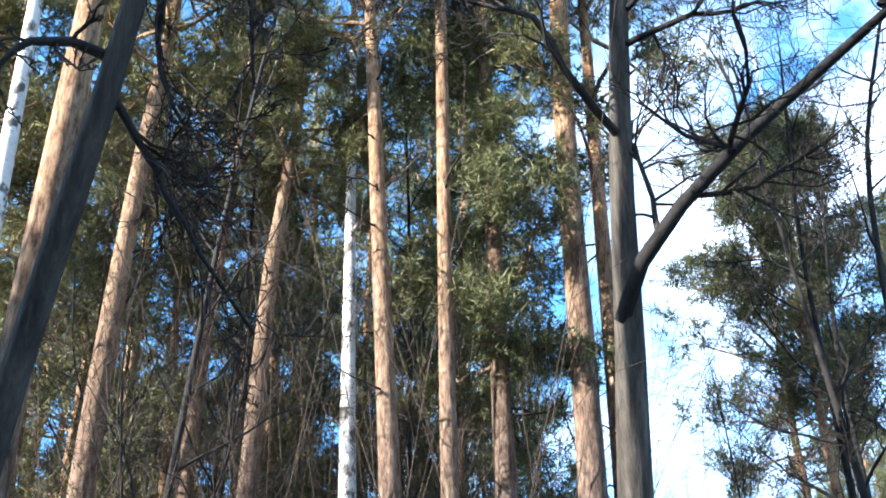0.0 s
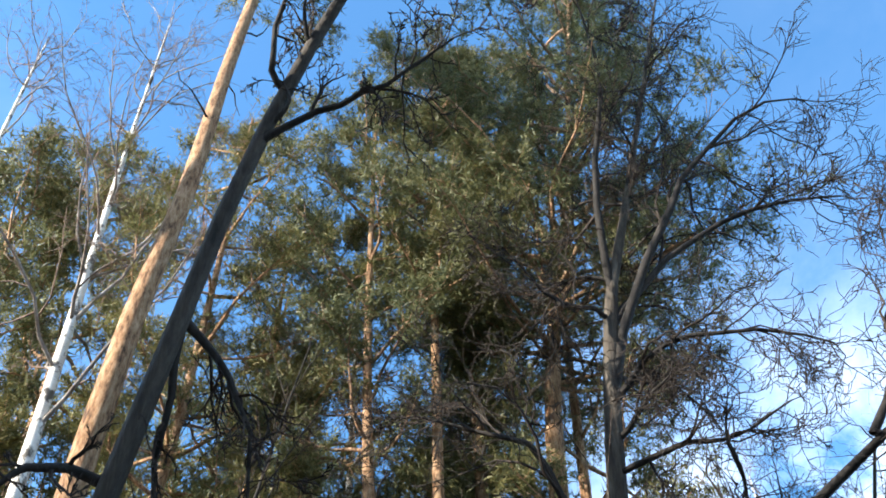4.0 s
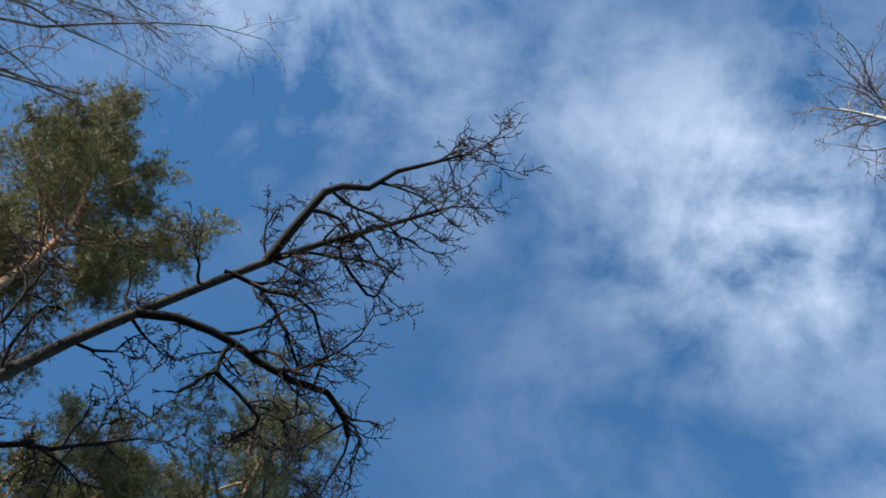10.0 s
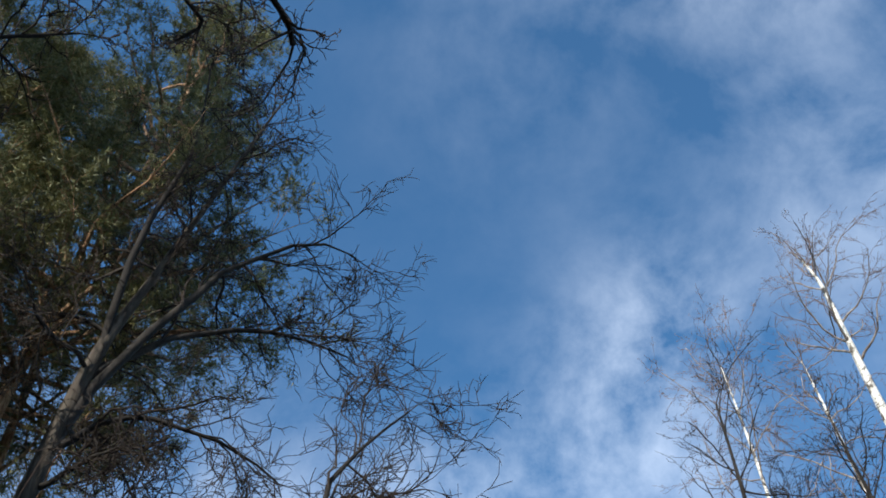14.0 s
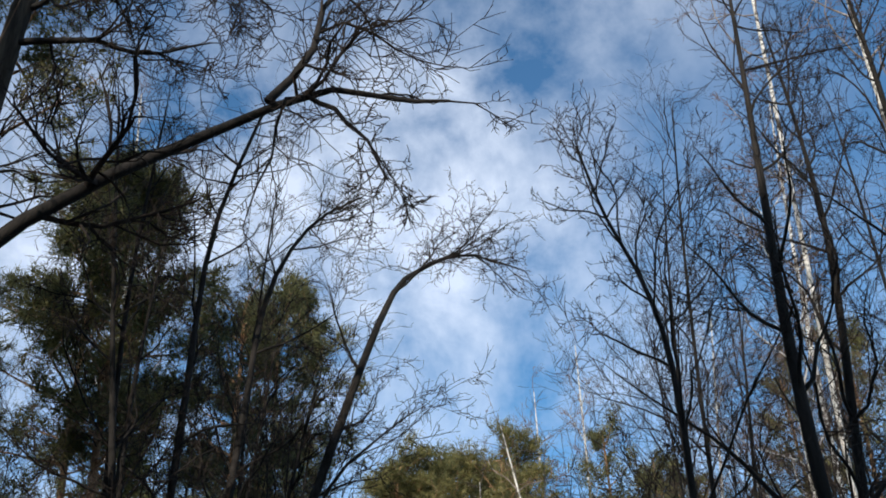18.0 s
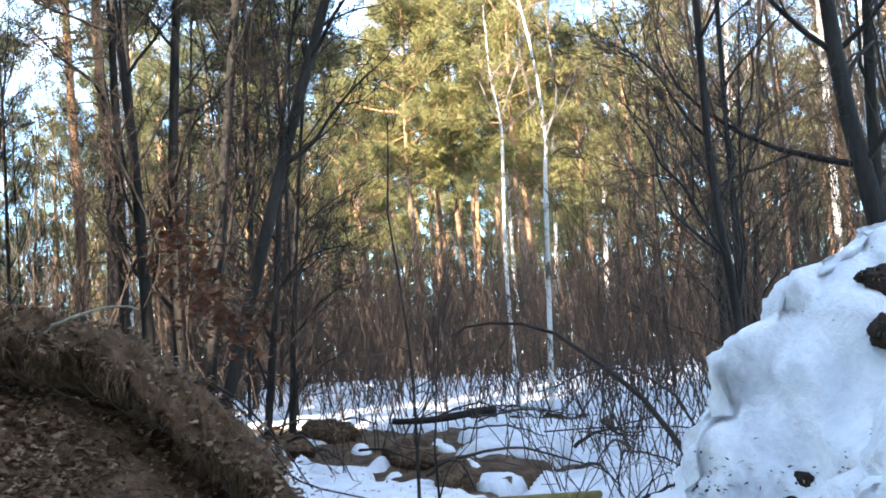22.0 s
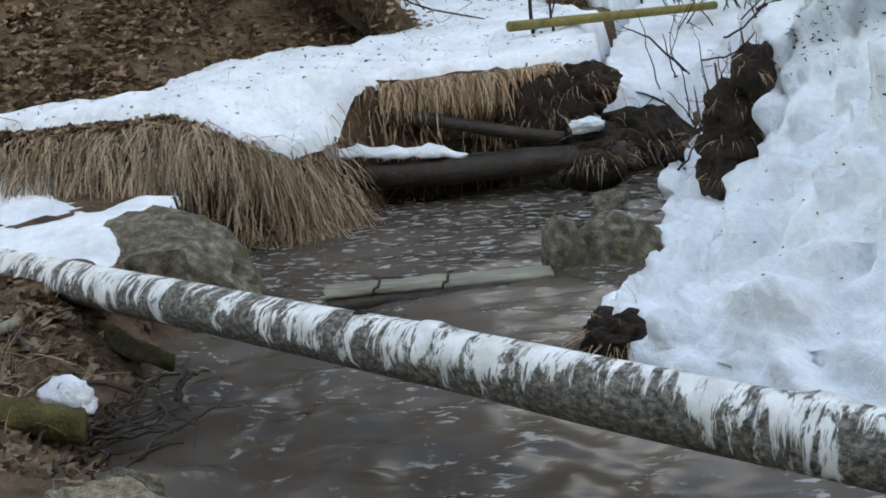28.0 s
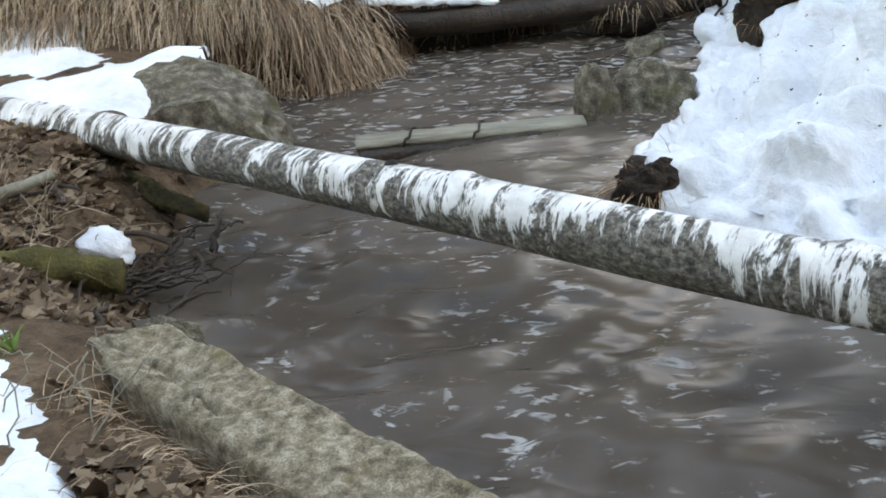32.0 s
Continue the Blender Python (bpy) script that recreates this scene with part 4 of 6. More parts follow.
# pines near the ravine
g4 = np.random.default_rng(51)
TALL = "tall Scots pine with orange upper bark and a green crown"
near_pine([(-7.3, 4.3), (-7.4, 4.5, 5.6), (-7.28, 4.62, 10.3), (-7.14, 4.79, 12.9), (-7.08, 4.89, 16.0), (-6.95, 5.08, 19.7), (-6.92, 5.1, 21.0), (-7.0, 5.0, 23.5), (-7.4, 4.35, 26.2)], g4, 0.15, "leaning sunlit Scots pine with a rounded crown", crown_from=0.68, spread=2.2, boughs=60, tufts=3)
near_pine([(-7.5, 9.4), (-7.58, 9.3, 5.6), (-7.75, 9.18, 10.0), (-7.88, 9.05, 14.5), (-7.9, 9.0, 20.5)], g4, 0.15, TALL, crown_from=0.6, spread=1.9)
near_pine([(-7.0, 9.75), (-7.07, 9.7, 5.6), (-7.07, 9.7, 12.0), (-7.08, 9.68, 16.4), (-7.0, 9.6, 22.0)], g4, 0.12, TALL, crown_from=0.66, spread=1.7)
near_pine(afar([(-5.35, 9.6), (-5.28, 9.65, 5.3), (-5.25, 9.67, 11.0), (-5.0, 9.8, 14.0), (-4.6, 9.95, 16.6), (-3.9, 10.1, 23.0)], 1.15), g4, 0.195, "stout Scots pine with a wide sunlit crown", crown_from=0.46, spread=3.4, boughs=96, tufts=3)
near_pine(afar([(-5.5, 10.7), (-5.47, 10.69, 6.0), (-5.42, 10.71, 12.4), (-5.3, 10.7, 21.0)], 1.13), g4, 0.165, TALL, crown_from=0.5, spread=2.4)
near_pine([(-7.2, 11.0), (-7.2, 11.0, 8.0), (-7.2, 10.9, 16.0), (-7.0, 10.6, 24.0)], g4, 0.16, "dense dark spruce with drooping boughs", "spruce_tree", crown_from=0.3, spread=2.1, boughs=64, droop=0.35, cone=True, stubs=3)
near_pine([(-10.7, 7.5), (-10.6, 7.53, 6.0), (-10.5, 7.65, 10.0), (-10.35, 7.85, 14.0), (-10.2, 7.9, 21.0)], g4, 0.18, TALL, crown_from=0.6)
near_pine([(-10.8, 9.0), (-10.63, 9.11, 8.0), (-10.46, 9.3, 11.4), (-10.3, 9.5, 19.0)], g4, 0.13, TALL, crown_from=0.5)
near_pine([(-9.6, 8.9), (-9.38, 9.0, 8.1), (-9.3, 9.08, 9.7), (-9.15, 9.22, 12.0), (-9.0, 9.3, 18.0)], g4, 0.13, "crooked Scots pine with orange upper bark", crown_from=0.55, spread=1.8)
near_pine([(-4.5, 24.0), (-4.5, 24.0, 6.0), (-4.3, 24.0, 10.0), (-4.2, 24.0, 14.0)], g4, 0.15, TALL, crown_from=0.6, spread=2.3)
for x, y, top, wide, start in ((-7.47, 22.8, 17.2, 2.1, 0.6), (-3.7, 26.7, 15.7, 2.1, 0.6), (-1.0, 40.0, 15.5, 2.4, 0.62), (0.0, 42.0, 15.8, 2.6, 0.62), (0.65, 41.0, 15.6, 2.4, 0.62), (2.7, 38.0, 15.6, 2.2, 0.6), (3.35, 43.0, 16.4, 2.2, 0.62), (5.2, 39.7, 13.6, 2.2, 0.5), (-3.1, 44.0, 13.5, 2.4, 0.5), (-5.8, 19.4, 14.5, 1.8, 0.66), (-13.2, 5.6, 18.6, 2.4, 0.55), (-14.1, 7.7, 22.0, 2.4, 0.5)):
    near_pine([(x, y), (x + 0.1, y, 5.0), (x - 0.1, y, top * 0.6), (x, y, top)], g4, 0.16, "sunlit Scots pine with a dense green crown", crown_from=start, spread=wide, boughs=44, size=0.24, width=0.013, per=10)

# the wood beyond: pines on shared meshes
g5 = np.random.default_rng(61)
FAR = [pine_parts(straight(h, r, g5), g5, cf, sp, 28, 1, 0.38, 0.021, 7, stubs=3, spray=False) for h, r, cf, sp in ((19, 0.16, 0.42, 2.3), (21, 0.18, 0.52, 2.2), (17, 0.15, 0.26, 2.3), (20, 0.19, 0.58, 2.5))]


def far_pine(k, x, y, scale=1.0):
    plant("pine_tree", FAR[k % 4], (x, y, gz(x, y)), "Scots pine with orange upper bark in the wood", "pines of the wood", g5.uniform(0, 360), (g5.normal(0, 1.2), g5.normal(0, 1.2)), scale)


def sector(count, az0, az1, d0, d1, s0=0.9, s1=1.08):
    """Pines between two bearings (degrees right of ahead) and distances."""
    for k in range(count):
        a, d = radians(az0 + (az1 - az0) * (k * 0.618 % 1)), math.sqrt(g5.uniform(d0 * d0, d1 * d1))
        far_pine(k, d * math.sin(a), d * math.cos(a), g5.uniform(s0, s1))


sector(12, -64, -31, 18, 34)
sector(20, -25, -7, 32, 54, 0.5, 0.7)
for k in range(30):
    a, d = radians(-62 + 1.07 * k), g5.uniform(15, 25)
    far_pine(2, d * math.sin(a), d * math.cos(a), g5.uniform(0.55, 0.75))
sector(20, -9, 12, 46, 60, 0.72, 0.9)
sector(14, 10, 32, 34, 60, 0.7, 0.9)
sector(80, -18, 20, 58, 100, 0.85, 1.05)
sector(22, 150, 219, 15, 30, 0.9, 1.1)       # unseen pines added to the south as sun blockers
for k in range(90):          # low green behind the trunks
    a, d = radians(-23 + 0.5 * k), g5.uniform(58, 110)
    far_pine(2, d * math.sin(a), d * math.cos(a), g5.uniform(0.55, 0.85))
sector(8, 60, 140, 18, 30)
sector(8, 240, 290, 40, 55)
YOUNG = pine_parts(straight(8.5, 0.08, g5), g5, 0.12, 1.5, 34, 1, 0.4, 0.035, 5, stubs=0, cone=True, droop=0.2, spray=False)
# row added behind the standpoint, unseen, to keep the sun off stream and heap
for k in range(28):
    x, y = -14 + 0.85 * k + g5.uniform(-0.4, 0.4), -5.2 + g5.uniform(-2.2, 0.8)
    plant("spruce_tree", YOUNG, (x, y, gz(x, y)), "young green spruce added out of view to shade the ravine", "young spruces", g5.uniform(0, 360), scale=g5.uniform(1.3, 1.55) if x > -8 else 1.25)

# taller second row, also unseen, blocks sun from the snow further on
for k in range(11):
    x, y = -11.6 + 0.9 * k, -7.6 + g5.uniform(-0.6, 0.6)
    plant("spruce_tree", YOUNG, (x, y, gz(x, y)), "young green spruce added out of view to shade the ravine", "young spruces", g5.uniform(0, 360), scale=1.75)

# thin bare trees on shared meshes
g6 = np.random.default_rng(71)
THIN = []
for h, r in ((9, 0.036), (11, 0.046), (7, 0.028), (12, 0.05), (8, 0.034)):
    t = straight(h, r, g6, 0.03)
    THIN.append(bare_parts(t, free_limbs(t, g6, 17, 0.15, 0.24, 1.2, 0.3), g6, M_DARKBARK, M_TWIG, 6, dict(per=3, share=0.58, spreading=0.55, crook=0.4, up=0.4, depth=3, least=0.0026)))
PALE = []
for h, r in ((20, 0.1), (17, 0.08)):
    t = straight(h, r, g6, 0.02)
    PALE.append(bare_parts(t, free_limbs(t, g6, 14, 0.4, 0.17, 1.2, 0.3), g6, M_BIRCH, M_FINETWIG, 7, dict(per=4, share=0.55, spreading=0.5, crook=0.35, up=0.0, depth=3, least=0.0065)))


def thin(count, az0, az1, d0, d1):
    for k in range(count):
        a, d = radians(g6.uniform(az0, az1)), g6.uniform(d0, d1)
        x, y = d * math.sin(a), d * math.cos(a)
        plant("bare_tree", THIN[k % 5], (x, y, gz(x, y) - 0.1), "thin bare grey-brown tree in the undergrowth", "thin bare trees", g6.uniform(0, 360), (g6.normal(0, 4), g6.normal(0, 4)), g6.uniform(0.8, 1.15))


thin(30, 11, 28, 13.5, 26)
thin(12, -24, -7, 15, 26)
thin(9, -55, -28, 12, 20)
for k, (x, y) in enumerate([(4.2, 44.5), (2.7, 43.5), (5.6, 40.0), (8.5, 33.0), (10.5, 27.0), (7.4, 21.0), (11.5, 20.5), (-6.2, 22.0)]):
    plant("birch_tree", PALE[k % 2], (x, y, gz(x, y) - 0.1), "slim white birch among the pines", "birches", 40 * k, (g6.normal(0, 2), g6.normal(0, 2)), g6.uniform(0.9, 1.1))

# ---- undergrowth ----
g7 = np.random.default_rng(81)


def thicket(count, az0, az1, d0, d1, h0, h1, g, twigs=3, r=0.0055):
    """Upright thin stems with a few twigs, standing on the ground."""
    lines = []
    while len(lines) < count * (twigs + 1):
        a, d = radians(g.uniform(az0, az1)), math.sqrt(g.uniform(d0 * d0, d1 * d1))
        x, y = d * math.sin(a), d * math.cos(a)
        h = g.uniform(h0, h1)
        stem = wander((x, y, gz(x, y) - 0.05), (g.normal(0, 0.3), g.normal(0, 0.3), 1), h, 5, g, 0.16, 0.2, r * g.uniform(0.7, 1.5) * (0.6 + d / 22), 0.003 + d * 0.00008)
        lines.append(stem)
        for _ in range(twigs):
            i = g.integers(2, 5)
            d_ = stem[i, :3] - stem[i - 1, :3]
            lines.append(wander(stem[i, :3], d_ / np.linalg.norm(d_) + g.normal(0, 0.5, 3), h * g.uniform(0.15, 0.4), 2, g, 0.3, 0.2, stem[i, 3] * 0.6, 0.0022 + d * 0.00008))
    return tubes(lines, 3)


M_BRUSH = surface("brushwood_bark", [(0.3, (0.04, 0.027, 0.02)), (0.7, (0.115, 0.08, 0.06))], 2, 15, jitter=0.1)
for args in ((1500, -13, 18, 14, 40, 1.2, 4.0), (800, -8, 14, 20, 46, 2.0, 4.2), (260, 7, 27, 9.5, 17, 1.5, 4.0), (220, 9, 28, 14, 26, 4.0, 8.0), (260, -24, -9, 12.5, 26, 1.5, 5.0), (650, -60, -29, 12, 24, 4.0, 9.0), (70, -7, 9, 11.5, 15, 0.6, 2.0), (45, 4, 13, 9.6, 12.5, 0.5, 1.6), (500, -26, -8, 26, 50, 3.0, 8.0), (1300, -16, 18, 36, 62, 2.5, 4.8), (700, -18, 20, 60, 85, 3.5, 6.0)):
    tagged(new("undergrowth", mesh_from("undergrowth", *thicket(*args, g7), M_BRUSH)), "dense brown leafless saplings and brush on the wood floor", "shrubs", kind="stuff")

# ---- the fallen birch over the stream ----


def log_bark():
    """White birch bark in ragged bands round the stem, giving way to grey towards its underside. Object z runs along
    the stem.
    """
    m, n, l, b = material("fallen_birch_bark", 0.7, spec=0.3)
    co = n.new("ShaderNodeTexCoord").outputs["Object"]
    band = noise_node(n, l, co, 3.3, 6, 0.74, (0.85, 0.85, 3.4), 0.4)
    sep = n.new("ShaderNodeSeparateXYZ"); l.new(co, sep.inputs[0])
    # more white towards the upper side (object y), more grey lower down
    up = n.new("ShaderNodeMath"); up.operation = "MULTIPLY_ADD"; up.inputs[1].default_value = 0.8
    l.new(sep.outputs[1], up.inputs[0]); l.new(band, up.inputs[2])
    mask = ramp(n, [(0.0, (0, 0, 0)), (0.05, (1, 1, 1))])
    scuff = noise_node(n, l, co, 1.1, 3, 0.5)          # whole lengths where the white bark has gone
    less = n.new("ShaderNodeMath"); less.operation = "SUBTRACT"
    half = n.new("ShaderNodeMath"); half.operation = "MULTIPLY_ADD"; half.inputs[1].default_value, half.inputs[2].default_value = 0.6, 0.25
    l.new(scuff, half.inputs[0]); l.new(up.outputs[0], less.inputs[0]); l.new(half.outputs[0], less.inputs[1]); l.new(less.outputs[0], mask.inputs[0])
    grey = ramp(n, [(0.36, (0.03, 0.025, 0.02)), (0.5, (0.12, 0.104, 0.085)), (0.64, (0.28, 0.25, 0.21))])
    gn = noise_node(n, l, co, 42, 6, 0.72, (1, 1, 0.8)); l.new(gn, grey.inputs[0])
    white = ramp(n, [(0.3, (0.55, 0.52, 0.48)), (0.6, (0.82, 0.80, 0.77))]); l.new(noise_node(n, l, co, 9, 4), white.inputs[0])
    slits = noise_node(n, l, co, 16, 3, 0.6, (0.5, 0.5, 3.4))
    sl = ramp(n, [(0.60, (0, 0, 0)), (0.66, (1, 1, 1))]); l.new(slits, sl.inputs[0])
    c = mixed(n, l, sl.outputs[0], white.outputs[0], (0.12, 0.10, 0.085))
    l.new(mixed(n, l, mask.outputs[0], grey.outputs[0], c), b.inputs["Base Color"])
    bump(n, l, b, gn, 0.8, 0.006)
    return m


def along(a, b):
    """A pose at a whose z runs towards b and whose y looks up."""
    a, b = Vector(a), Vector(b)
    z = (b - a).normalized()
    x = Vector((0, 0, 1)).cross(z).normalized() * -1
    y = z.cross(x)
    if y.z < 0:
        x, y = -x, -y
    m = Matrix((x, y, z)).transposed().to_4x4()
    m.translation = a
    return m


def round_log(name, a, b, r0, r1, mat, label, seed=0, bend=0.02, knots=(), sides=20, n=60, category="log", rough=0.012):
    """A stem from a to b with uneven girth, closed ends and swollen knots (share along, angle, size)."""
    g = np.random.default_rng(seed)
    L = (Vector(b) - Vector(a)).length
    s = np.linspace(0, 1, n)
    ang = np.arange(sides) * 2 * np.pi / sides
    S, A = np.meshgrid(s, ang, indexing="ij")
    R = r0 + (r1 - r0) * S
    R = R * (1 + rough * 4 * np.sin(S * 23 + 2 * np.cos(A) + seed) * 0.5 + rough * 3 * np.sin(A * 3 + S * 9 + seed) + rough * 2 * np.sin(A * 7 - S * 40))
    for ks, ka, kz in knots:
        da = np.angle(np.exp(1j * (A - ka)))
        R = R + kz * np.exp(-((S - ks) * L / (kz * 2.2)) ** 2 - (da * r0 / (kz * 1.8)) ** 2)
    cx, cy = bend * np.sin(S * 3.1 + seed), bend * np.sin(S * 4.4 + seed * 2)
    V = np.stack([cx + R * np.cos(A), cy + R * np.sin(A), S * L], -1).reshape(-1, 3)
    i = (np.arange(n - 1)[:, None] * sides + np.arange(sides)[None]); j = (np.arange(n - 1)[:, None] * sides + (np.arange(sides)[None] + 1) % sides)
    Q = np.stack([i, j, j + sides, i + sides], -1).reshape(-1, 4)
    ends = [np.arange(sides)[::-1][None], (np.arange(sides) + (n - 1) * sides)[None]]
    ob = new(name, mesh_from(name, V, [Q, *ends], mat))
    ob.matrix_basis = along(a, b)
    return tagged(ob, label, category) if label else ob


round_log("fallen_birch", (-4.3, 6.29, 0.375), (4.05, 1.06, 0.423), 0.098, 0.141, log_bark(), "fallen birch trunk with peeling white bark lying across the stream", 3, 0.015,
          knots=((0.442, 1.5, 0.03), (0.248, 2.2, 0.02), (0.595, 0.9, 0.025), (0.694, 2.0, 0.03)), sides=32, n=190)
birch_log = bpy.data.objects["fallen_birch"]
for z, a, s in ((3.98, 1.5, 0.03), (5.1, 2.4, 0.022), (6.2, 1.2, 0.026)):
    rr = 0.098 + 0.043 * z / 9.85
    c, s_ = math.cos(a), math.sin(a)
    child("branch_stub", mesh_from("branch_stub", *tubes([np.array([(c * rr * 0.8, s_ * rr * 0.8, z, s * 1.3), (c * (rr + 0.012), s_ * (rr + 0.012), z - 0.01, s), (c * (rr + 0.022), s_ * (rr + 0.022), z - 0.015, s * 0.5), (c * (rr + 0.023), s_ * (rr + 0.023), z - 0.015, 0.002)])], 10), M_DARKBARK), birch_log, "dark knot of a lost branch")

# ---- stones, beams and logs in the water ----


def rock(name, at, size, seed, label, mat, turn=0, rough=0.15, points=13, smooth_=False, shape=None):
    """A broken stone: the hull of chance points, with chipped, roughened faces."""
    g = np.random.default_rng(seed)
    bm = bmesh.new()
    for q in shape or ():
        bm.verts.new(q)
    for _ in range(0 if shape else points):
        v = g.normal(0, 1, 3); v /= np.abs(v).max() ** 0.6 * np.linalg.norm(v) ** 0.4
        bm.verts.new(v * g.uniform(0.8, 1.0))
    out = bmesh.ops.convex_hull(bm, input=bm.verts[:])
    bmesh.ops.delete(bm, geom=[v for v in bm.verts if not v.link_faces], context="VERTS")
    bmesh.ops.subdivide_edges(bm, edges=bm.edges[:], cuts=5, use_grid_fill=True)
    if smooth_:
        for _ in range(3):
            bmesh.ops.smooth_vert(bm, verts=bm.verts[:], factor=0.5, use_axis_x=True, use_axis_y=True, use_axis_z=True)
    else:
        bmesh.ops.smooth_vert(bm, verts=bm.verts[:], factor=0.15, use_axis_x=True, use_axis_y=True, use_axis_z=True)
    for v in bm.verts:
        q = v.co.copy()
        v.co += q.normalized() * (rough * noise.noise(q * 3.1 + Vector((seed, 0, 0))) + rough * 0.7 * noise.noise(q * 8 + Vector((0, seed, 0))) + rough * 0.5 * noise.noise(q * 17))
        v.co = Vector((v.co.x * size[0], v.co.y * size[1], v.co.z * size[2]))
    me = bpy.data.meshes.new(name)
    bm.to_mesh(me); bm.free()
    me.materials.append(mat)
    if smooth_:
        me.polygons.foreach_set("use_smooth", np.ones(len(me.polygons), dtype=bool))
    ob = new(name, me)
    ob.matrix_basis = pose(*at, 0, 0, turn)
    return tagged(ob, label, "rock", "stones in the stream")


rock("boulder", (-2.3, 5.9, 0.12), (0.5, 0.42, 0.49), 7, "grey boulder with moss on its top at the water's edge", M_ROCK, 10, 0.12,
     shape=[(-1, -0.9, -0.9), (0.9, -1, -0.9), (1.05, 0.8, -0.9), (-1, 0.9, -0.9), (-0.9, 0.7, 0.75), (0.0, 0.75, 0.85), (-0.8, -0.5, 0.45), (0.15, -0.7, 0.62), (0.72, 0.3, 0.3), (0.85, -0.75, -0.1)])
rock("boulder", (-0.13, 6.2, 0.06), (0.15, 0.15, 0.25), 9, "pointed grey stone standing in the stream", M_ROCK, 10, 0.1,
     shape=[(-0.8, -0.8, -0.9), (0.9, -0.9, -0.9), (1, 0.8, -0.9), (-0.9, 0.9, -0.9), (-0.75, 0.1, 0.7), (-0.3, -0.2, 0.95), (0.45, 0.1, 0.75), (0.8, -0.5, 0.2), (-0.6, -0.75, 0.1)])
rock("boulder", (0.2, 6.25, 0.06), (0.3, 0.2, 0.26), 14, "wet dark mossy boulder standing in the stream", M_ROCK, -15, 0.1,
     shape=[(-1, -0.8, -0.9), (0.9, -0.9, -0.9), (1, 0.9, -0.9), (-0.9, 0.9, -0.9), (-0.6, 0.3, 0.75), (0.1, -0.2, 0.8), (0.7, 0.3, 0.35), (-0.8, -0.6, 0.2), (0.75, -0.6, 0.0)])
rock("boulder", (0.2, 7.25, 0.06), (0.15, 0.12, 0.15), 17, "small pale angular stone under the snow bank", M_ROCK, 30)
rock("boulder", (-2.55, 3.95, 0.16), (0.22, 0.14, 0.12), 23, "low stone overgrown with yellow-green moss", surface("moss", [(0.3, (0.045, 0.04, 0.012)), (0.7, (0.14, 0.12, 0.03))], 9, 60, relief=1.0), 30)
rock("boulder", (-1.75, 3.5, 0.12), (0.16, 0.12, 0.13), 29, "small grey stone beside the concrete beam", M_ROCK, 50)
rock("boulder", (-3.1, 5.55, 0.12), (0.26, 0.2, 0.16), 33, "dark mossy stone under the fallen birch", M_ROCK, 0)


def beam(name, a, b, width, depth, mat, label, seed, wear=0.012, chamfer=0.02, n=36, category="beam"):
    """A worn squared beam from a to b: rounded arrises, chipped edges."""
    g = np.random.default_rng(seed)
    L = (Vector(b) - Vector(a)).length
    w, h, c = width / 2, depth / 2, chamfer
    prof = np.array([(-w, -h + c), (-w, 0), (-w, h - c), (-w + c, h), (0, h), (w - c, h), (w, h - c), (w, 0), (w, -h + c), (w - c, -h), (0, -h), (-w + c, -h)])
    k = len(prof)
    s = np.linspace(0, L, n)
    V = np.zeros((n, k, 3))
    V[:, :, :2] = prof[None]
    V[:, :, 2] = s[:, None]
    chip = 1 - np.abs(g.normal(0, wear * 5, (n, k, 1))) * (np.isin(np.arange(k), (2, 3, 5, 6, 8, 9, 11, 0))[None, :, None])
    V[:, :, :2] *= chip
    V += g.normal(0, wear * 0.25, V.shape)
    V = V.reshape(-1, 3)
    i = (np.arange(n - 1)[:, None] * k + np.arange(k)[None]); j = (np.arange(n - 1)[:, None] * k + (np.arange(k)[None] + 1) % k)
    Q = np.stack([i, i + k, j + k, j], -1).reshape(-1, 4)
    ends = [np.arange(k)[None], (np.arange(k)[::-1] + (n - 1) * k)[None]]
    ob = new(name, mesh_from(name, V, [Q, *ends], mat, smooth=False))
    ob.matrix_basis = along(a, b)
    return tagged(ob, label, category)


M_CONCRETE = surface("weathered_concrete", [(0.34, (0.10, 0.075, 0.046)), (0.5, (0.23, 0.182, 0.12)), (0.66, (0.38, 0.32, 0.235))], 22, 150, relief=0.9, depth=0.006, patch=((0.15, 0.12, 0.05), 7.0, 0.58, 0.68), grain=(0.35, 1.65))
M_PALEWOOD = surface("weathered_pale_timber", [(0.3, (0.17, 0.15, 0.11)), (0.7, (0.36, 0.33, 0.26))], 4, 30, stretch=(1, 1, 0.2), relief=0.5, patch=((0.12, 0.12, 0.05), 2.5, 0.6, 0.7))


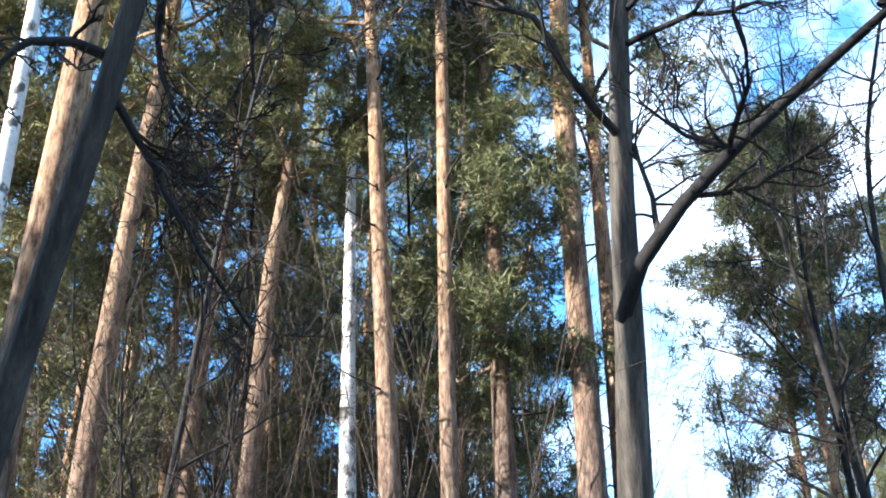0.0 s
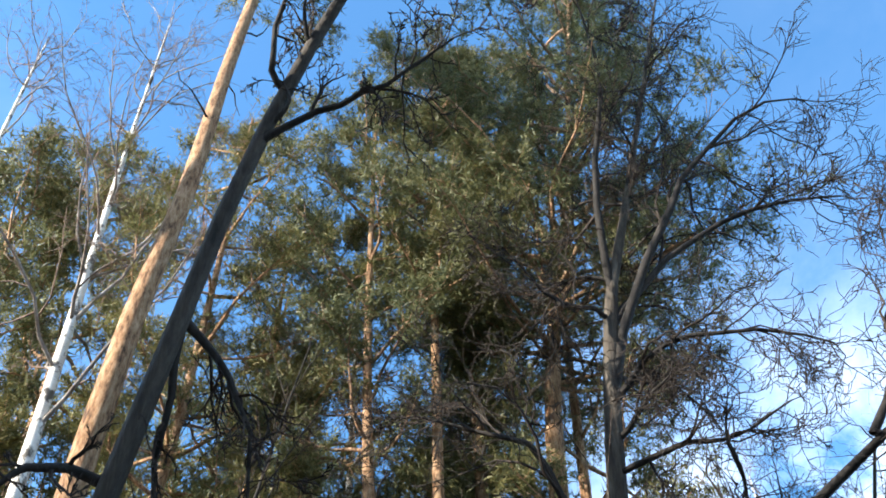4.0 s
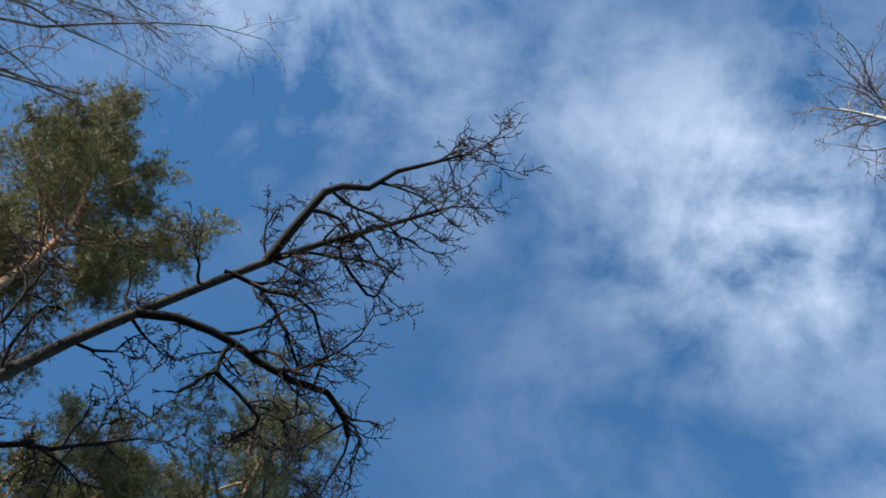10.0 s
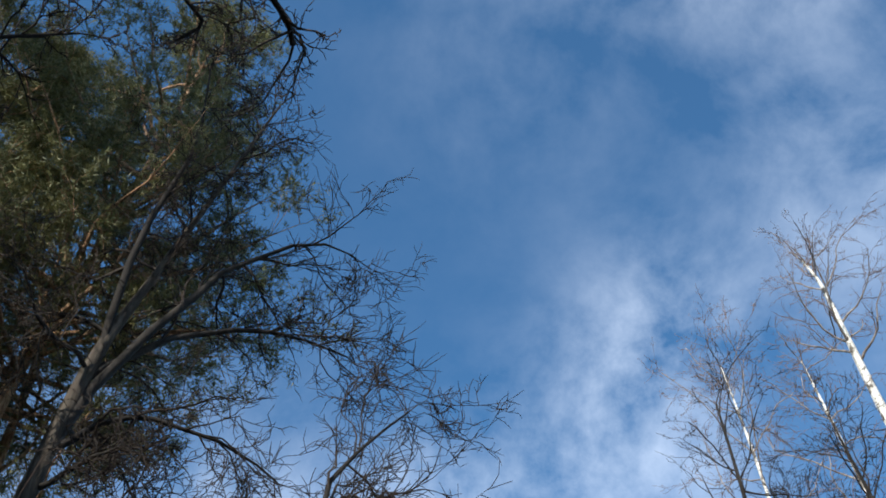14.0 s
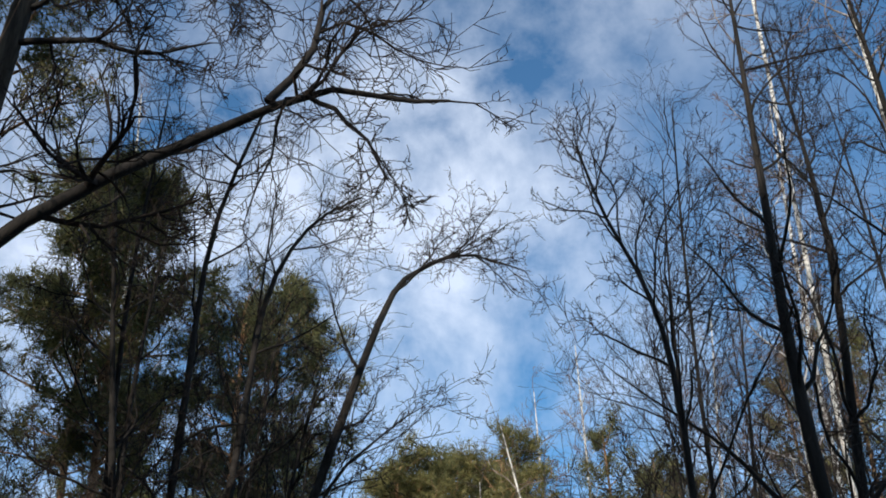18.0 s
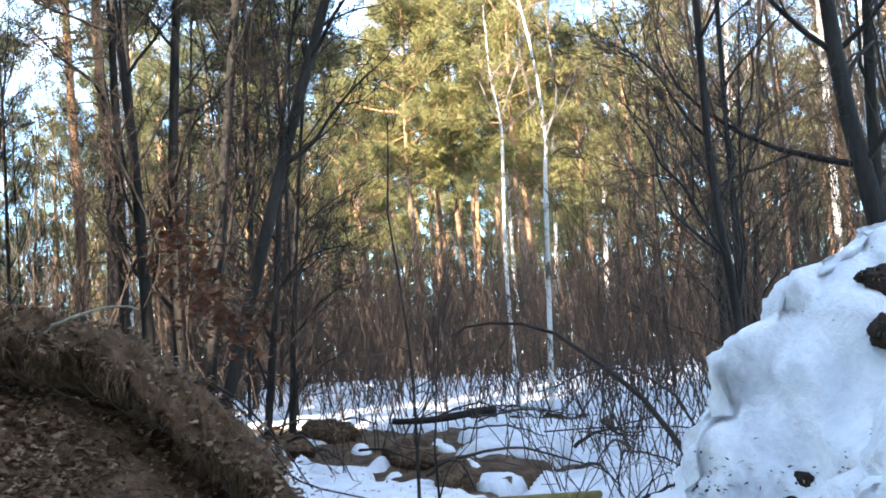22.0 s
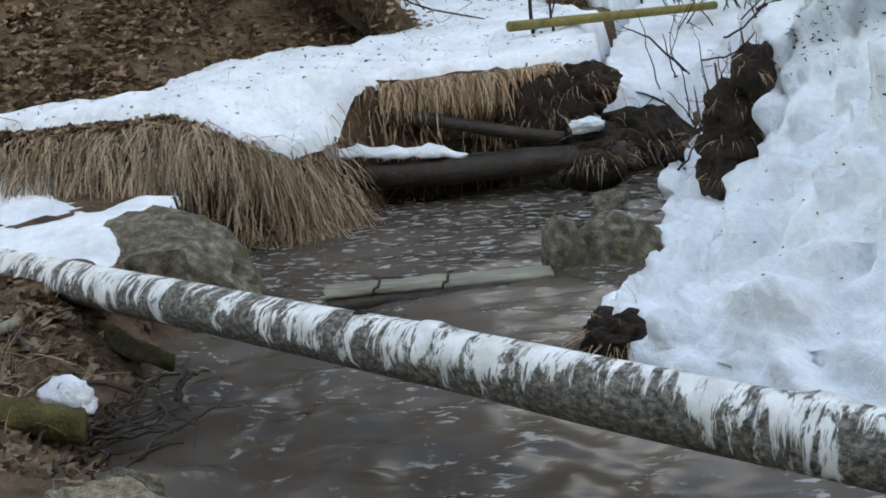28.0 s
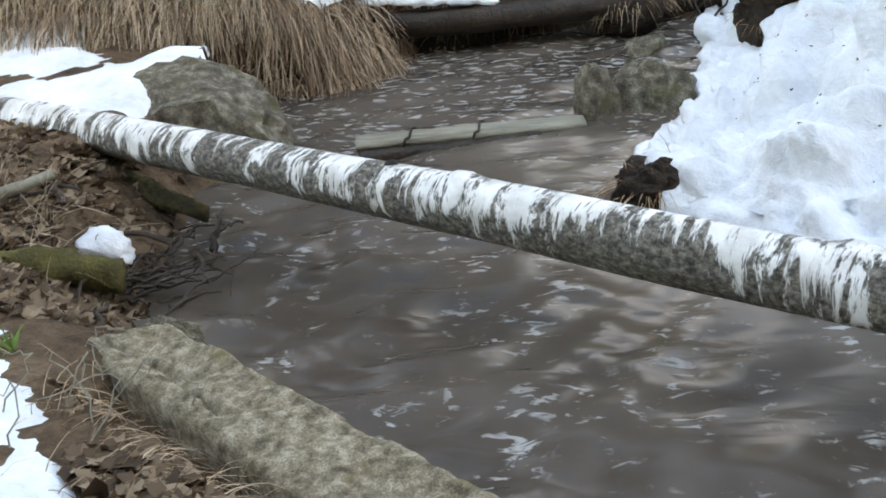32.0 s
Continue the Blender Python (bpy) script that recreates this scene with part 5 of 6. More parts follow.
def slab(name, a, b, width, depth, mat, label, seed):
    """A flat broken slab: pitted top, ragged arrises, a split running along one edge."""
    L = (Vector(b) - Vector(a)).length
    n, m = 150, 19
    s, u = np.linspace(0, L, n), np.linspace(-1, 1, m)
    S, U = np.meshgrid(s, u, indexing="ij")
    half = width / 2 * (1 + 0.16 * fbm(S, U * 0 + np.sign(U) * 3, 3.0, 4, seed))
    X = U * half
    E = S + np.where(S < 0.3, (U - 0.2) * 0.12 * (1 - S / 0.3), 0)
    Z = depth / 2 + 0.03 * fbm(S, X, 7.0, 5, seed + 1, 0.6) + 0.012 * fbm(S, X, 40.0, 2, seed + 2)
    Z = Z - 0.035 * np.exp(-((X + 0.055 - 0.02 * np.sin(S * 5)) / 0.008) ** 2) * (S < 0.75) - np.where(np.abs(U) > 0.95, 0.018, 0)
    rows = [np.stack([X, Z, E], -1)]
    side = lambda k, sign: np.stack([X[:, k] + sign * (0.012 + 0.03 * fbm(s, s * 0 + sign, 6.0, 3, seed)), np.full(n, -depth / 2), E[:, k]], -1)
    P = np.concatenate([side(0, -1)[:, None], rows[0], side(m - 1, 1)[:, None]], 1)
    k = m + 2
    i = (np.arange(n - 1)[:, None] * k + np.arange(k - 1)[None]).ravel()
    ends = [np.arange(k)[::-1][None], (np.arange(k) + (n - 1) * k)[None]]
    ob = new(name, mesh_from(name, P.reshape(-1, 3), [np.stack([i, i + 1, i + k + 1, i + k], -1), *ends], mat, smooth=False))
    ob.matrix_basis = along(a, b)
    return tagged(ob, label, "beam")


slab("concrete_beam", (-1.74, 3.19, 0.25), (0.5, 1.36, 0.25), 0.31, 0.2, M_CONCRETE, "weathered concrete beam lying along the near bank", 4)
beam("timber", (-1.46, 5.78, 0.055), (-0.2, 6.02, 0.0), 0.17, 0.05, M_PALEWOOD, "pale sodden timber lying in the stream", 6, 0.008, 0.015, 40)
# extra dark beam, added to give the pale timber its dark front and underside
beam("timber", (-1.44, 5.73, -0.01), (-0.45, 5.94, -0.035), 0.2, 0.09, M_WETWOOD, "dark side of the pale timber, added as a beam below it", 8, 0.01, 0.015, 40)
M_BAND = surface("rusty_wire", [(0.3, (0.02, 0.014, 0.01)), (0.7, (0.06, 0.04, 0.03))], 10)
for k, s in enumerate((0.2, 0.5)):
    c = Vector((-1.46, 5.78, 0.055)).lerp(Vector((-0.2, 6.02, 0.0)), s)
    band = new("wire_band", mesh_from("wire_band", *tubes([np.array([(0.09 * x, 0.03 * y, 0.02 * k2, 0.008) for k2, (x, y) in enumerate([(-1, -1), (-1, 0.9), (-0.9, 1), (0.9, 1), (1, 0.9), (1, -1)])])], 5), M_BAND))
    band.matrix_basis = along(c, Vector((-0.2, 6.02, 0.0)))
    band.parent = bpy.data.objects["timber"]
    band.matrix_parent_inverse = bpy.data.objects["timber"].matrix_basis.inverted()
    tagged(band, "dark wire band")
round_log("log", (-1.78, 7.66, 0.27), (0.32, 7.74, 0.2), 0.095, 0.105, M_WETWOOD, "wet dark log lying along the foot of the bank", 5, 0.02, sides=14, n=40)
round_log("log", (-1.34, 7.86, 0.62), (-0.1, 7.84, 0.37), 0.052, 0.048, M_WETWOOD, "brown log propped against the bank", 7, 0.015, sides=12, n=30)
round_log("log", (-0.7, 12.98, 1.55), (0.5, 12.99, 1.58), 0.035, 0.05, M_DARKBARK, "fallen dark trunk on the snow between the trees", 8, 0.03, sides=10, n=24)
round_log("log", (-3.5, 5.8, 0.2), (-2.02, 4.85, 0.1), 0.1, 0.04, surface("mossy_rotten_wood", [(0.35, (0.03, 0.02, 0.012)), (0.5, (0.07, 0.055, 0.02)), (0.65, (0.12, 0.1, 0.03))], 12, 80, relief=1.0), "rotten mossy log under the fallen birch", 9, 0.05, sides=16, n=60, rough=0.06)
M_YELLOW = surface("faded_yellow_paint", [(0.3, (0.13, 0.10, 0.022)), (0.7, (0.28, 0.225, 0.06))], 5, 30, rough=0.5, relief=0.2)
round_log("yellow_pipe", (-0.47, 8.7, 1.07), (1.22, 9.85, 0.95), 0.04, 0.034, M_YELLOW, "faded yellow gas pipe crossing the ravine", 2, 0.0, sides=14, n=10, category="pipe", rough=0.001)

def snow_strip(points, r, seed, label):
    """A long uneven cushion of snow along a line."""
    g = np.random.default_rng(seed)
    ln = curve(points, 24, r, r, g, 0.012)
    ln[:, 3] = r * (1 + 0.35 * np.sin(np.arange(24) * 1.3 + seed) * g.uniform(0.3, 1, 24)) * np.minimum(1, np.minimum(np.arange(24) + 0.3, 23.3 - np.arange(24)) / 3)
    v, f = tubes([ln], 12)
    mid = ln[:, :3].mean(axis=0)
    v = v - mid
    v[:, 2] = np.where(v[:, 2] > np.interp(v[:, 0], ln[:, 0] - mid[0], ln[:, 2] - mid[2]), v[:, 2], np.interp(v[:, 0], ln[:, 0] - mid[0], ln[:, 2] - mid[2]) - 0.01)
    ob = new("snow_strip", mesh_from("snow_strip", v, f, M_SNOW))
    ob.matrix_basis = pose(*mid)
    tagged(ob, label, "snow", "snow lumps")


snow_strip([(-1.85, 7.5, 0.50), (-1.6, 7.64, 0.40), (-1.2, 7.67, 0.365), (-0.78, 7.69, 0.335)], 0.065, 3, "strip of old snow lying along the wet log")
tagged(rock("snow_lump", (0.06, 7.72, 0.46), (0.14, 0.1, 0.06), 83, "small cushion of old snow on the dark roots", M_SNOW, 20, 0.2, 18, True), category="snow", group="snow lumps")
rock("boulder", (-0.66, 7.9, 0.2), (0.3, 0.08, 0.13), 41, "pale grey stone slab behind the wet log", M_ROCK, 12)

tagged(rock("snow_lump", (-2.3, 4.3, gz(-2.3, 4.3) + 0.08), (0.15, 0.11, 0.12), 85, "small wedge of old snow in the bank debris", M_SNOW, 10, 0.15, 14, True), category="snow", group="snow lumps")
M_MOSS = surface("moss", [(0.3, (0.05, 0.04, 0.014)), (0.7, (0.15, 0.125, 0.035))], 9, 60, relief=1.0)
round_log("log", (-2.55, 3.82, 0.30), (-2.06, 3.95, 0.22), 0.085, 0.07, M_MOSS, "short rotten log covered in yellow-green moss", 19, 0.02, sides=14, n=24, rough=0.03)

# ---- dry grass, leaves, sticks ----


def blades(n, root, way, length, g, width=0.005, fall=0.9):
    """Thin bent strips: root and way give an (n, 3) array each."""
    L = length[:, None]
    side = np.cross(way, (0, 0, 1.0)) + g.normal(0, 0.25, (n, 3)); side /= np.linalg.norm(side, axis=1, keepdims=True) + 1e-9
    steps = []
    p, d = root.copy(), way / (np.linalg.norm(way, axis=1, keepdims=True) + 1e-9)
    for k in range(5):
        w = width * (1 - 0.2 * k)
        steps += [p - side * w, p + side * w]
        d = d + np.array([0, 0, -fall / 4]) + g.normal(0, 0.08, (n, 3)); d /= np.linalg.norm(d, axis=1, keepdims=True)
        p = p + d * L / 4
    V = np.stack(steps, 1).reshape(-1, 3)
    b = np.arange(n)[:, None] * 10
    F = np.concatenate([b + np.array([[2 * k, 2 * k + 1, 2 * k + 3, 2 * k + 2]]) for k in range(4)])
    return V, F


def straw(name, n, xs, ys, g, length, out=(0.1, -1.0), label="dry straw-coloured grass hanging over the bank", lift=0.2, scatter=0.09, width=0.006, fall=1.7):
    """Grass along a rim line: xs and ys are its bends."""
    t = np.linspace(0, 1, len(xs))
    q = g.uniform(0, 1, n)
    q = q + 0.013 * np.sin(q * 60) + 0.006 * np.sin(q * 143 + 1)
    x = np.interp(q, t, xs) + g.normal(0, scatter, n); y = np.interp(q, t, ys) + g.normal(0, scatter, n)
    z = ground_z(x, y) + 0.01
    way = np.stack([out[0] + g.normal(0, 0.35, n), out[1] + g.normal(0, 0.3, n), lift + g.normal(0, 0.3, n)], 1)
    V, F = blades(n, np.stack([x, y, z], 1), way, length * g.uniform(0.5, 1.2, n), g, width, fall)
    return tagged(new(name, mesh_from(name, V, F, M_STRAW, smooth=False)), label, "grass", kind="stuff")


M_STRAW = leaf_material("straw_blades", [(0, (0.09, 0.053, 0.033)), (0.45, (0.33, 0.215, 0.14)), (1, (0.66, 0.49, 0.36))], 0.7, 0.2)
M_BROWNGRASS = leaf_material("withered_brown_grass", [(0, (0.055, 0.031, 0.017)), (0.5, (0.165, 0.098, 0.054)), (1, (0.34, 0.22, 0.13))], 0.75, 0.15)
g8 = np.random.default_rng(91)
straw("dry_grass", 5200, [-4.4, -3.4, -2.7, -2.35, -1.9, -1.64], [7.15, 7.12, 7.1, 7.1, 7.12, 7.35], g8, 0.4, scatter=0.11)
straw("dry_grass", 1600, [-2.3, -1.85, -1.66, -1.6], [7.12, 7.16, 7.4, 7.6], g8, 0.48, (0.3, -0.8))
straw("dry_grass", 1300, [-1.3, -1.05, -0.75, -0.5], [7.97, 8.0, 8.05, 8.08], g8, 0.3, (0.1, -0.9), scatter=0.045, lift=-0.1)
straw("dry_grass", 700, [-1.62, -1.5, -1.3, -1.1], [7.62, 7.75, 7.92, 7.96], g8, 0.22, (0.2, -0.9), "matted brown grass on the bank", -0.2, 0.06)
straw("dry_grass", 350, [-0.5, -0.2, 0.05], [8.08, 8.14, 8.25], g8, 0.16, (0.1, -0.9), "short withered grass on the dark bank", scatter=0.06)
straw("dry_grass", 1500, [-2.2, -1.95, -1.7, -1.2, -0.8], [2.95, 2.75, 2.6, 2.2, 1.8], g8, 0.2, (0.45, 0.45), "dry grass and roots on the near bank", 0.1, 0.16, 0.0026, 1.5)
straw("dry_grass", 200, [-3.2, -2.8, -2.4], [4.6, 4.3, 3.9], g8, 0.3, (0.4, 0.2), "dry grass tufts on the near bank", 0.6, 0.2, 0.004, 0.8)


def leaves(n, x, y, z, g, size, mat, name, label):
    """Curled dry leaves lying about: small folded kites."""
    c = np.stack([x, y, z], 1)
    u = g.normal(0, 1, (n, 3)); u[:, 2] *= 0.35; u /= np.linalg.norm(u, axis=1, keepdims=True)
    v = np.cross(u, np.array([0, 0, 1.0]) + g.normal(0, 0.45, (n, 3))); v /= np.linalg.norm(v, axis=1, keepdims=True) + 1e-9
    nrm = np.cross(u, v)
    s = size * g.uniform(0.5, 1.35, (n, 1)); curl = g.uniform(-0.2, 0.5, (n, 1))
    rim = [(-1.0, 0.0), (-0.5, 0.32), (-0.25, 0.62), (0.1, 0.36), (0.45, 0.55), (0.5, 0.24), (1.0, 0.0), (0.55, -0.26), (0.4, -0.58), (0.08, -0.34), (-0.3, -0.6), (-0.55, -0.3)]
    pts = [c]
    for a, b in rim:
        a_, b_ = a * g.uniform(0.75, 1.2, (n, 1)), b * g.uniform(0.7, 1.3, (n, 1))
        pts.append(c + s * (u * a_ + v * b_ + nrm * (curl * (1.1 * abs(b) + 0.5 * a * a) + g.normal(0, 0.09, (n, 1)))))
    V = np.stack(pts, 1).reshape(-1, 3)
    m = len(rim)
    base = np.arange(n)[:, None] * (m + 1)
    F = np.concatenate([base + np.array([[0, 1 + k, 1 + (k + 1) % m]]) for k in range(m)])
    return tagged(new(name, mesh_from(name, V, F, mat, smooth=False)), label, "leaves", kind="stuff")


def scatter(n, x0, x1, y0, y1, g, test):
    x, y = g.uniform(x0, x1, n * 3), g.uniform(y0, y1, n * 3)
    ok = test(x, y)
    return x[ok][:n], y[ok][:n]


def bare_ground(x, y):
    return (snow_cover(x, y) < -0.05) & (bank_left(x, y) > 0.05)


x, y = scatter(9000, -6.0, -1.3, 7.2, 10.2, g8, bare_ground)
leaves(len(x), x, y, ground_z(x, y) + 0.02, g8, 0.045, M_LEAF, "fallen_leaves", "brown fallen leaves on the washed-out slope")
x, y = scatter(6500, -4.2, -0.2, 1.3, 6.3, g8, lambda x, y: bare_ground(x, y) & ((-(x + 1.74) * 0.633 - (y - 3.19) * 0.774 > 0.3) | (y > 3.3)))
leaves(len(x), x, y, ground_z(x, y) + 0.02, g8, 0.05, M_LEAF, "fallen_leaves", "brown fallen leaves on the near bank")
x, y = scatter(1600, -4.4, -1.2, 6.9, 7.4, g8, bare_ground)
leaves(len(x), x, y, ground_z(x, y) + 0.02, g8, 0.04, M_LEAF, "fallen_leaves", "brown leaves in the dry grass of the bank")
pick = HEAP[60:270, 16:130].reshape(-1, 3)[g8.integers(0, 210 * 114, 900)]
leaves(900, pick[:, 0] - 0.004, pick[:, 1], pick[:, 2] + 0.004, g8, 0.013, M_LEAF, "leaf_specks", "dark leaf bits scattered on the snow heap")
x, y = scatter(330, -5.0, 1.0, 7.2, 11.5, g8, lambda x, y: (snow_cover(x, y) > 0.1) & (bank_left(x, y) > 0))
leaves(len(x), x, y, snow_z(x, y) + 0.004, g8, 0.02, M_LEAF, "leaf_specks", "leaf bits scattered on the snow shelf")
x, y = scatter(160, -4.6, -0.4, 7.3, 9.3, g8, lambda x, y: (snow_cover(x, y) > 0.02) & (bank_left(x, y) > 0))
V, F = blades(len(x), np.stack([x, y, snow_z(x, y) - 0.02], 1), np.stack([g8.normal(0, 0.5, len(x)), g8.normal(-0.2, 0.4, len(x)), np.full(len(x), 0.6)], 1), g8.uniform(0.04, 0.16, len(x)), g8, 0.003, 0.7)
tagged(new("dry_grass", mesh_from("dry_grass", V, F, M_STRAW, smooth=False)), "single dry stalks poking through the snow shelf", "grass", kind="stuff")


def stick(points, r0, r1, label, mat=None, name="stick", g=g8, twigs=0, group="sticks and branches"):
    ln = curve(points, 10, r0, r1, g, 0.008)
    at = ln[0, :3].copy(); ln[:, :3] -= at
    if not twigs:
        ob = new(name, mesh_from(name, *tubes([ln], 6), mat or M_TWIG))
        ob.matrix_basis = pose(*at)
        return tagged(ob, label, "branch", group)
    ob = thing(name, label, "branch", tuple(at), group=group)
    child("stem", mesh_from("stem", *tubes([ln], 6), mat or M_TWIG), ob)
    tagged(child("twig_spray", mesh_from("twig_spray", *tubes(side_shoots([ln], g, per=twigs, share=0.35, depth=2, least=0.0025), 3), mat or M_TWIG), ob), kind="stuff")
    return ob


stick([(0.04, 12.0, 2.44), (0.39, 11.49, 2.54), (0.92, 10.96, 2.42), (1.37, 10.41, 2.08), (1.71, 9.85, 1.67), (2.0, 9.5, 1.1)], 0.012, 0.028, "thin trunk bowed to the ground over the ravine", name="bowed_branch")
stick([(0.71, 9.47, 1.86), (1.14, 9.43, 2.0), (1.42, 9.39, 2.02), (1.77, 9.33, 1.82), (2.1, 9.3, 1.3)], 0.006, 0.014, "pale bent branch over the snow", M_BRUSH, "bowed_branch")
stick([(-0.28, 8.89, 0.8), (-0.30, 8.95, 1.6), (-0.31, 8.99, 2.18), (-0.43, 9.19, 3.3), (-0.4, 9.29, 4.2)], 0.018, 0.006, "slim sapling standing at the edge of the shelf", name="sapling", twigs=4)
stick([(-0.13, 8.9, 0.8), (-0.15, 8.9, 1.6), (-0.05, 8.95, 2.6)], 0.014, 0.004, "slim sapling standing at the edge of the shelf", name="sapling", twigs=4)
stick([(-3.5, 9.8, 2.62), (-3.35, 9.6, 2.68), (-3.12, 9.65, 2.76), (-2.88, 9.75, 2.82), (-2.68, 9.8, 2.78)], 0.022, 0.008, "pale broken branch sticking out of the bank", M_PALEWOOD)
for k in range(34):
    y = g8.uniform(7.4, 9.9)
    x = float(np.interp(y, RIGHT_Y, RIGHT_X)) + g8.uniform(-0.1, 0.75)
    row = HEAP[int(round((y + 1.0) / 0.036))]
    z = max(gz(x, y), float(row[int(np.argmin(np.abs(row[:, 0] - x))), 2]) - 0.08)
    a = g8.uniform(0, 6.3)
    L = g8.uniform(0.35, 1.1)
    stick([(x, y, z + 0.12), (x + L * 0.5 * math.cos(a), y + L * 0.5 * math.sin(a), z + 0.2 + g8.uniform(0, 0.25)), (x + L * math.cos(a), y + L * math.sin(a), z + 0.22 + g8.uniform(0, 0.6))], g8.uniform(0.006, 0.014), 0.003, "dark fallen branch over the snow at the bend", twigs=3 if k % 2 else 0)
for k in range(22):
    x, y = g8.uniform(-2.8, -1.8), g8.uniform(3.4, 4.7)
    z = max(gz(x, y), 0.02) + 0.05
    a, L = g8.uniform(0, 3.2), g8.uniform(0.15, 0.5)
    stick([(x - L * 0.5 * math.cos(a), y - L * 0.5 * math.sin(a), z - 0.02), (x, y, z + 0.03), (x + L * 0.5 * math.cos(a), y + L * 0.5 * math.sin(a), z + g8.uniform(-0.03, 0.06))], g8.uniform(0.006, 0.02), 0.006, "driftwood stick in the debris at the water's edge", M_WETWOOD if k % 3 else M_BRUSH)
stick([(-2.95, 4.25, 0.4), (-2.72, 4.3, 0.45), (-2.5, 4.4, 0.5)], 0.03, 0.024, "pale broken branch in the debris", M_PALEWOOD)
for k in range(10):
    x, y = g8.uniform(-1.9, -1.2), g8.uniform(2.3, 3.1)
    stick([(x, y, gz(x, y) + 0.05), (x + g8.normal(0, 0.1), y + 0.1, gz(x, y) + 0.18), (x + g8.normal(0, 0.2), y + g8.uniform(0.1, 0.3), gz(x, y) + 0.1)], 0.003, 0.0015, "thin dead stalk on the near bank", M_PALEWOOD)
for k in range(16):
    x = -4.6 + 0.2 * k
    y, z = float(np.interp(x, LIP_X, LIP_Y)), float(np.interp(x, LIP_X, LIP_Z))
    L = g8.uniform(0.25, 0.9)
    stick([(x, y + 0.1, z - 0.3), (x + 0.1 * L, y - 0.12, z - 0.35 - 0.2 * L), (x + 0.5 * L, y - 0.15, z - 0.4 - 0.4 * L), (x + 0.8 * L, y + 0.0, z - 0.45 - 0.5 * L)], 0.009, 0.003, "bare root hanging out of the washed-out bank", M_BRUSH if k % 2 else M_TWIG, "root")

for k in range(34):
    x, y = g8.normal(-2.0, 0.16), g8.normal(4.12, 0.1)
    a, L = g8.normal(0.3, 0.6), g8.uniform(0.12, 0.4)
    z = max(gz(x, y), 0.02) + g8.uniform(0.02, 0.12)
    stick([(x - L * 0.5 * math.cos(a), y - L * 0.5 * math.sin(a), z), (x, y, z + 0.01), (x + L * 0.5 * math.cos(a), y + L * 0.5 * math.sin(a), z + g8.uniform(-0.05, 0.04))], g8.uniform(0.004, 0.012), 0.003, "dark wet stick in the drift pile at the water's edge", M_WETWOOD)

# withered leaves on a broken bough
bough = curve([(-2.3, 9.2, 3.5), (-2.05, 8.9, 3.1), (-1.85, 8.6, 2.75), (-1.55, 8.4, 2.45)], 9, 0.012, 0.004)
wl_ob = thing("withered_bough", "broken bough with rust-brown withered leaves hanging on it", "branch", (0, 0, 0), group="sticks and branches")
child("stem", mesh_from("stem", *tubes([bough], 5), M_TWIG), wl_ob)
q = g8.integers(1, 9, 420)
lv = leaves(420, bough[q, 0] + g8.normal(0, 0.13, 420), bough[q, 1] + g8.normal(0, 0.13, 420), bough[q, 2] + g8.normal(0, 0.12, 420), g8, 0.05, M_RUSTLEAF, "foliage", "")
del lv["category"]
lv.parent = wl_ob

# ---- sod hanging over the washed-out slope, and earth clods ----


def clod(name, at, size, seed, label, n_roots=60, mat=None, turn=0, straw_len=0.2):
    g = np.random.default_rng(seed)
    ob = thing(name, label, "soil", at, turn, "clods of earth")
    bm = bmesh.new()
    bmesh.ops.create_icosphere(bm, subdivisions=4, radius=1)
    for v in bm.verts:
        v.co *= 1 + 0.3 * noise.noise(v.co * 1.8 + Vector((seed, 0, 0))) + 0.16 * noise.noise(v.co * 5 + Vector((0, seed, 0))) + 0.08 * noise.noise(v.co * 13)
        v.co = Vector((v.co.x * size[0], v.co.y * size[1], v.co.z * size[2]))
    me = bpy.data.meshes.new("earth")
    bm.to_mesh(me); bm.free()
    me.materials.append(mat or M_SOIL)
    child("earth", me, ob)
    d = g.normal(0, 1, (n_roots, 3)); d[:, 2] = np.abs(d[:, 2]) * 0.3; d /= np.linalg.norm(d, axis=1, keepdims=True)
    V, F = blades(n_roots, d * np.array(size) * 0.95, d + g.normal(0, 0.3, (n_roots, 3)), straw_len * g.uniform(0.4, 1.2, n_roots), g, 0.003, 1.3)
    tagged(child("root_hair", mesh_from("root_hair", V, F, M_STRAW, smooth=False), ob), kind="stuff")
    return ob


M_DARKSOIL = surface("dark_wet_earth", [(0.3, (0.014, 0.009, 0.006)), (0.7, (0.055, 0.034, 0.022))], 6, 40, relief=1.0, depth=0.03)


M_TURF = surface("rooty_turf", [(0.3, (0.045, 0.023, 0.011)), (0.5, (0.135, 0.072, 0.034)), (0.7, (0.24, 0.14, 0.075))], 7, 60, relief=1.0, depth=0.03)
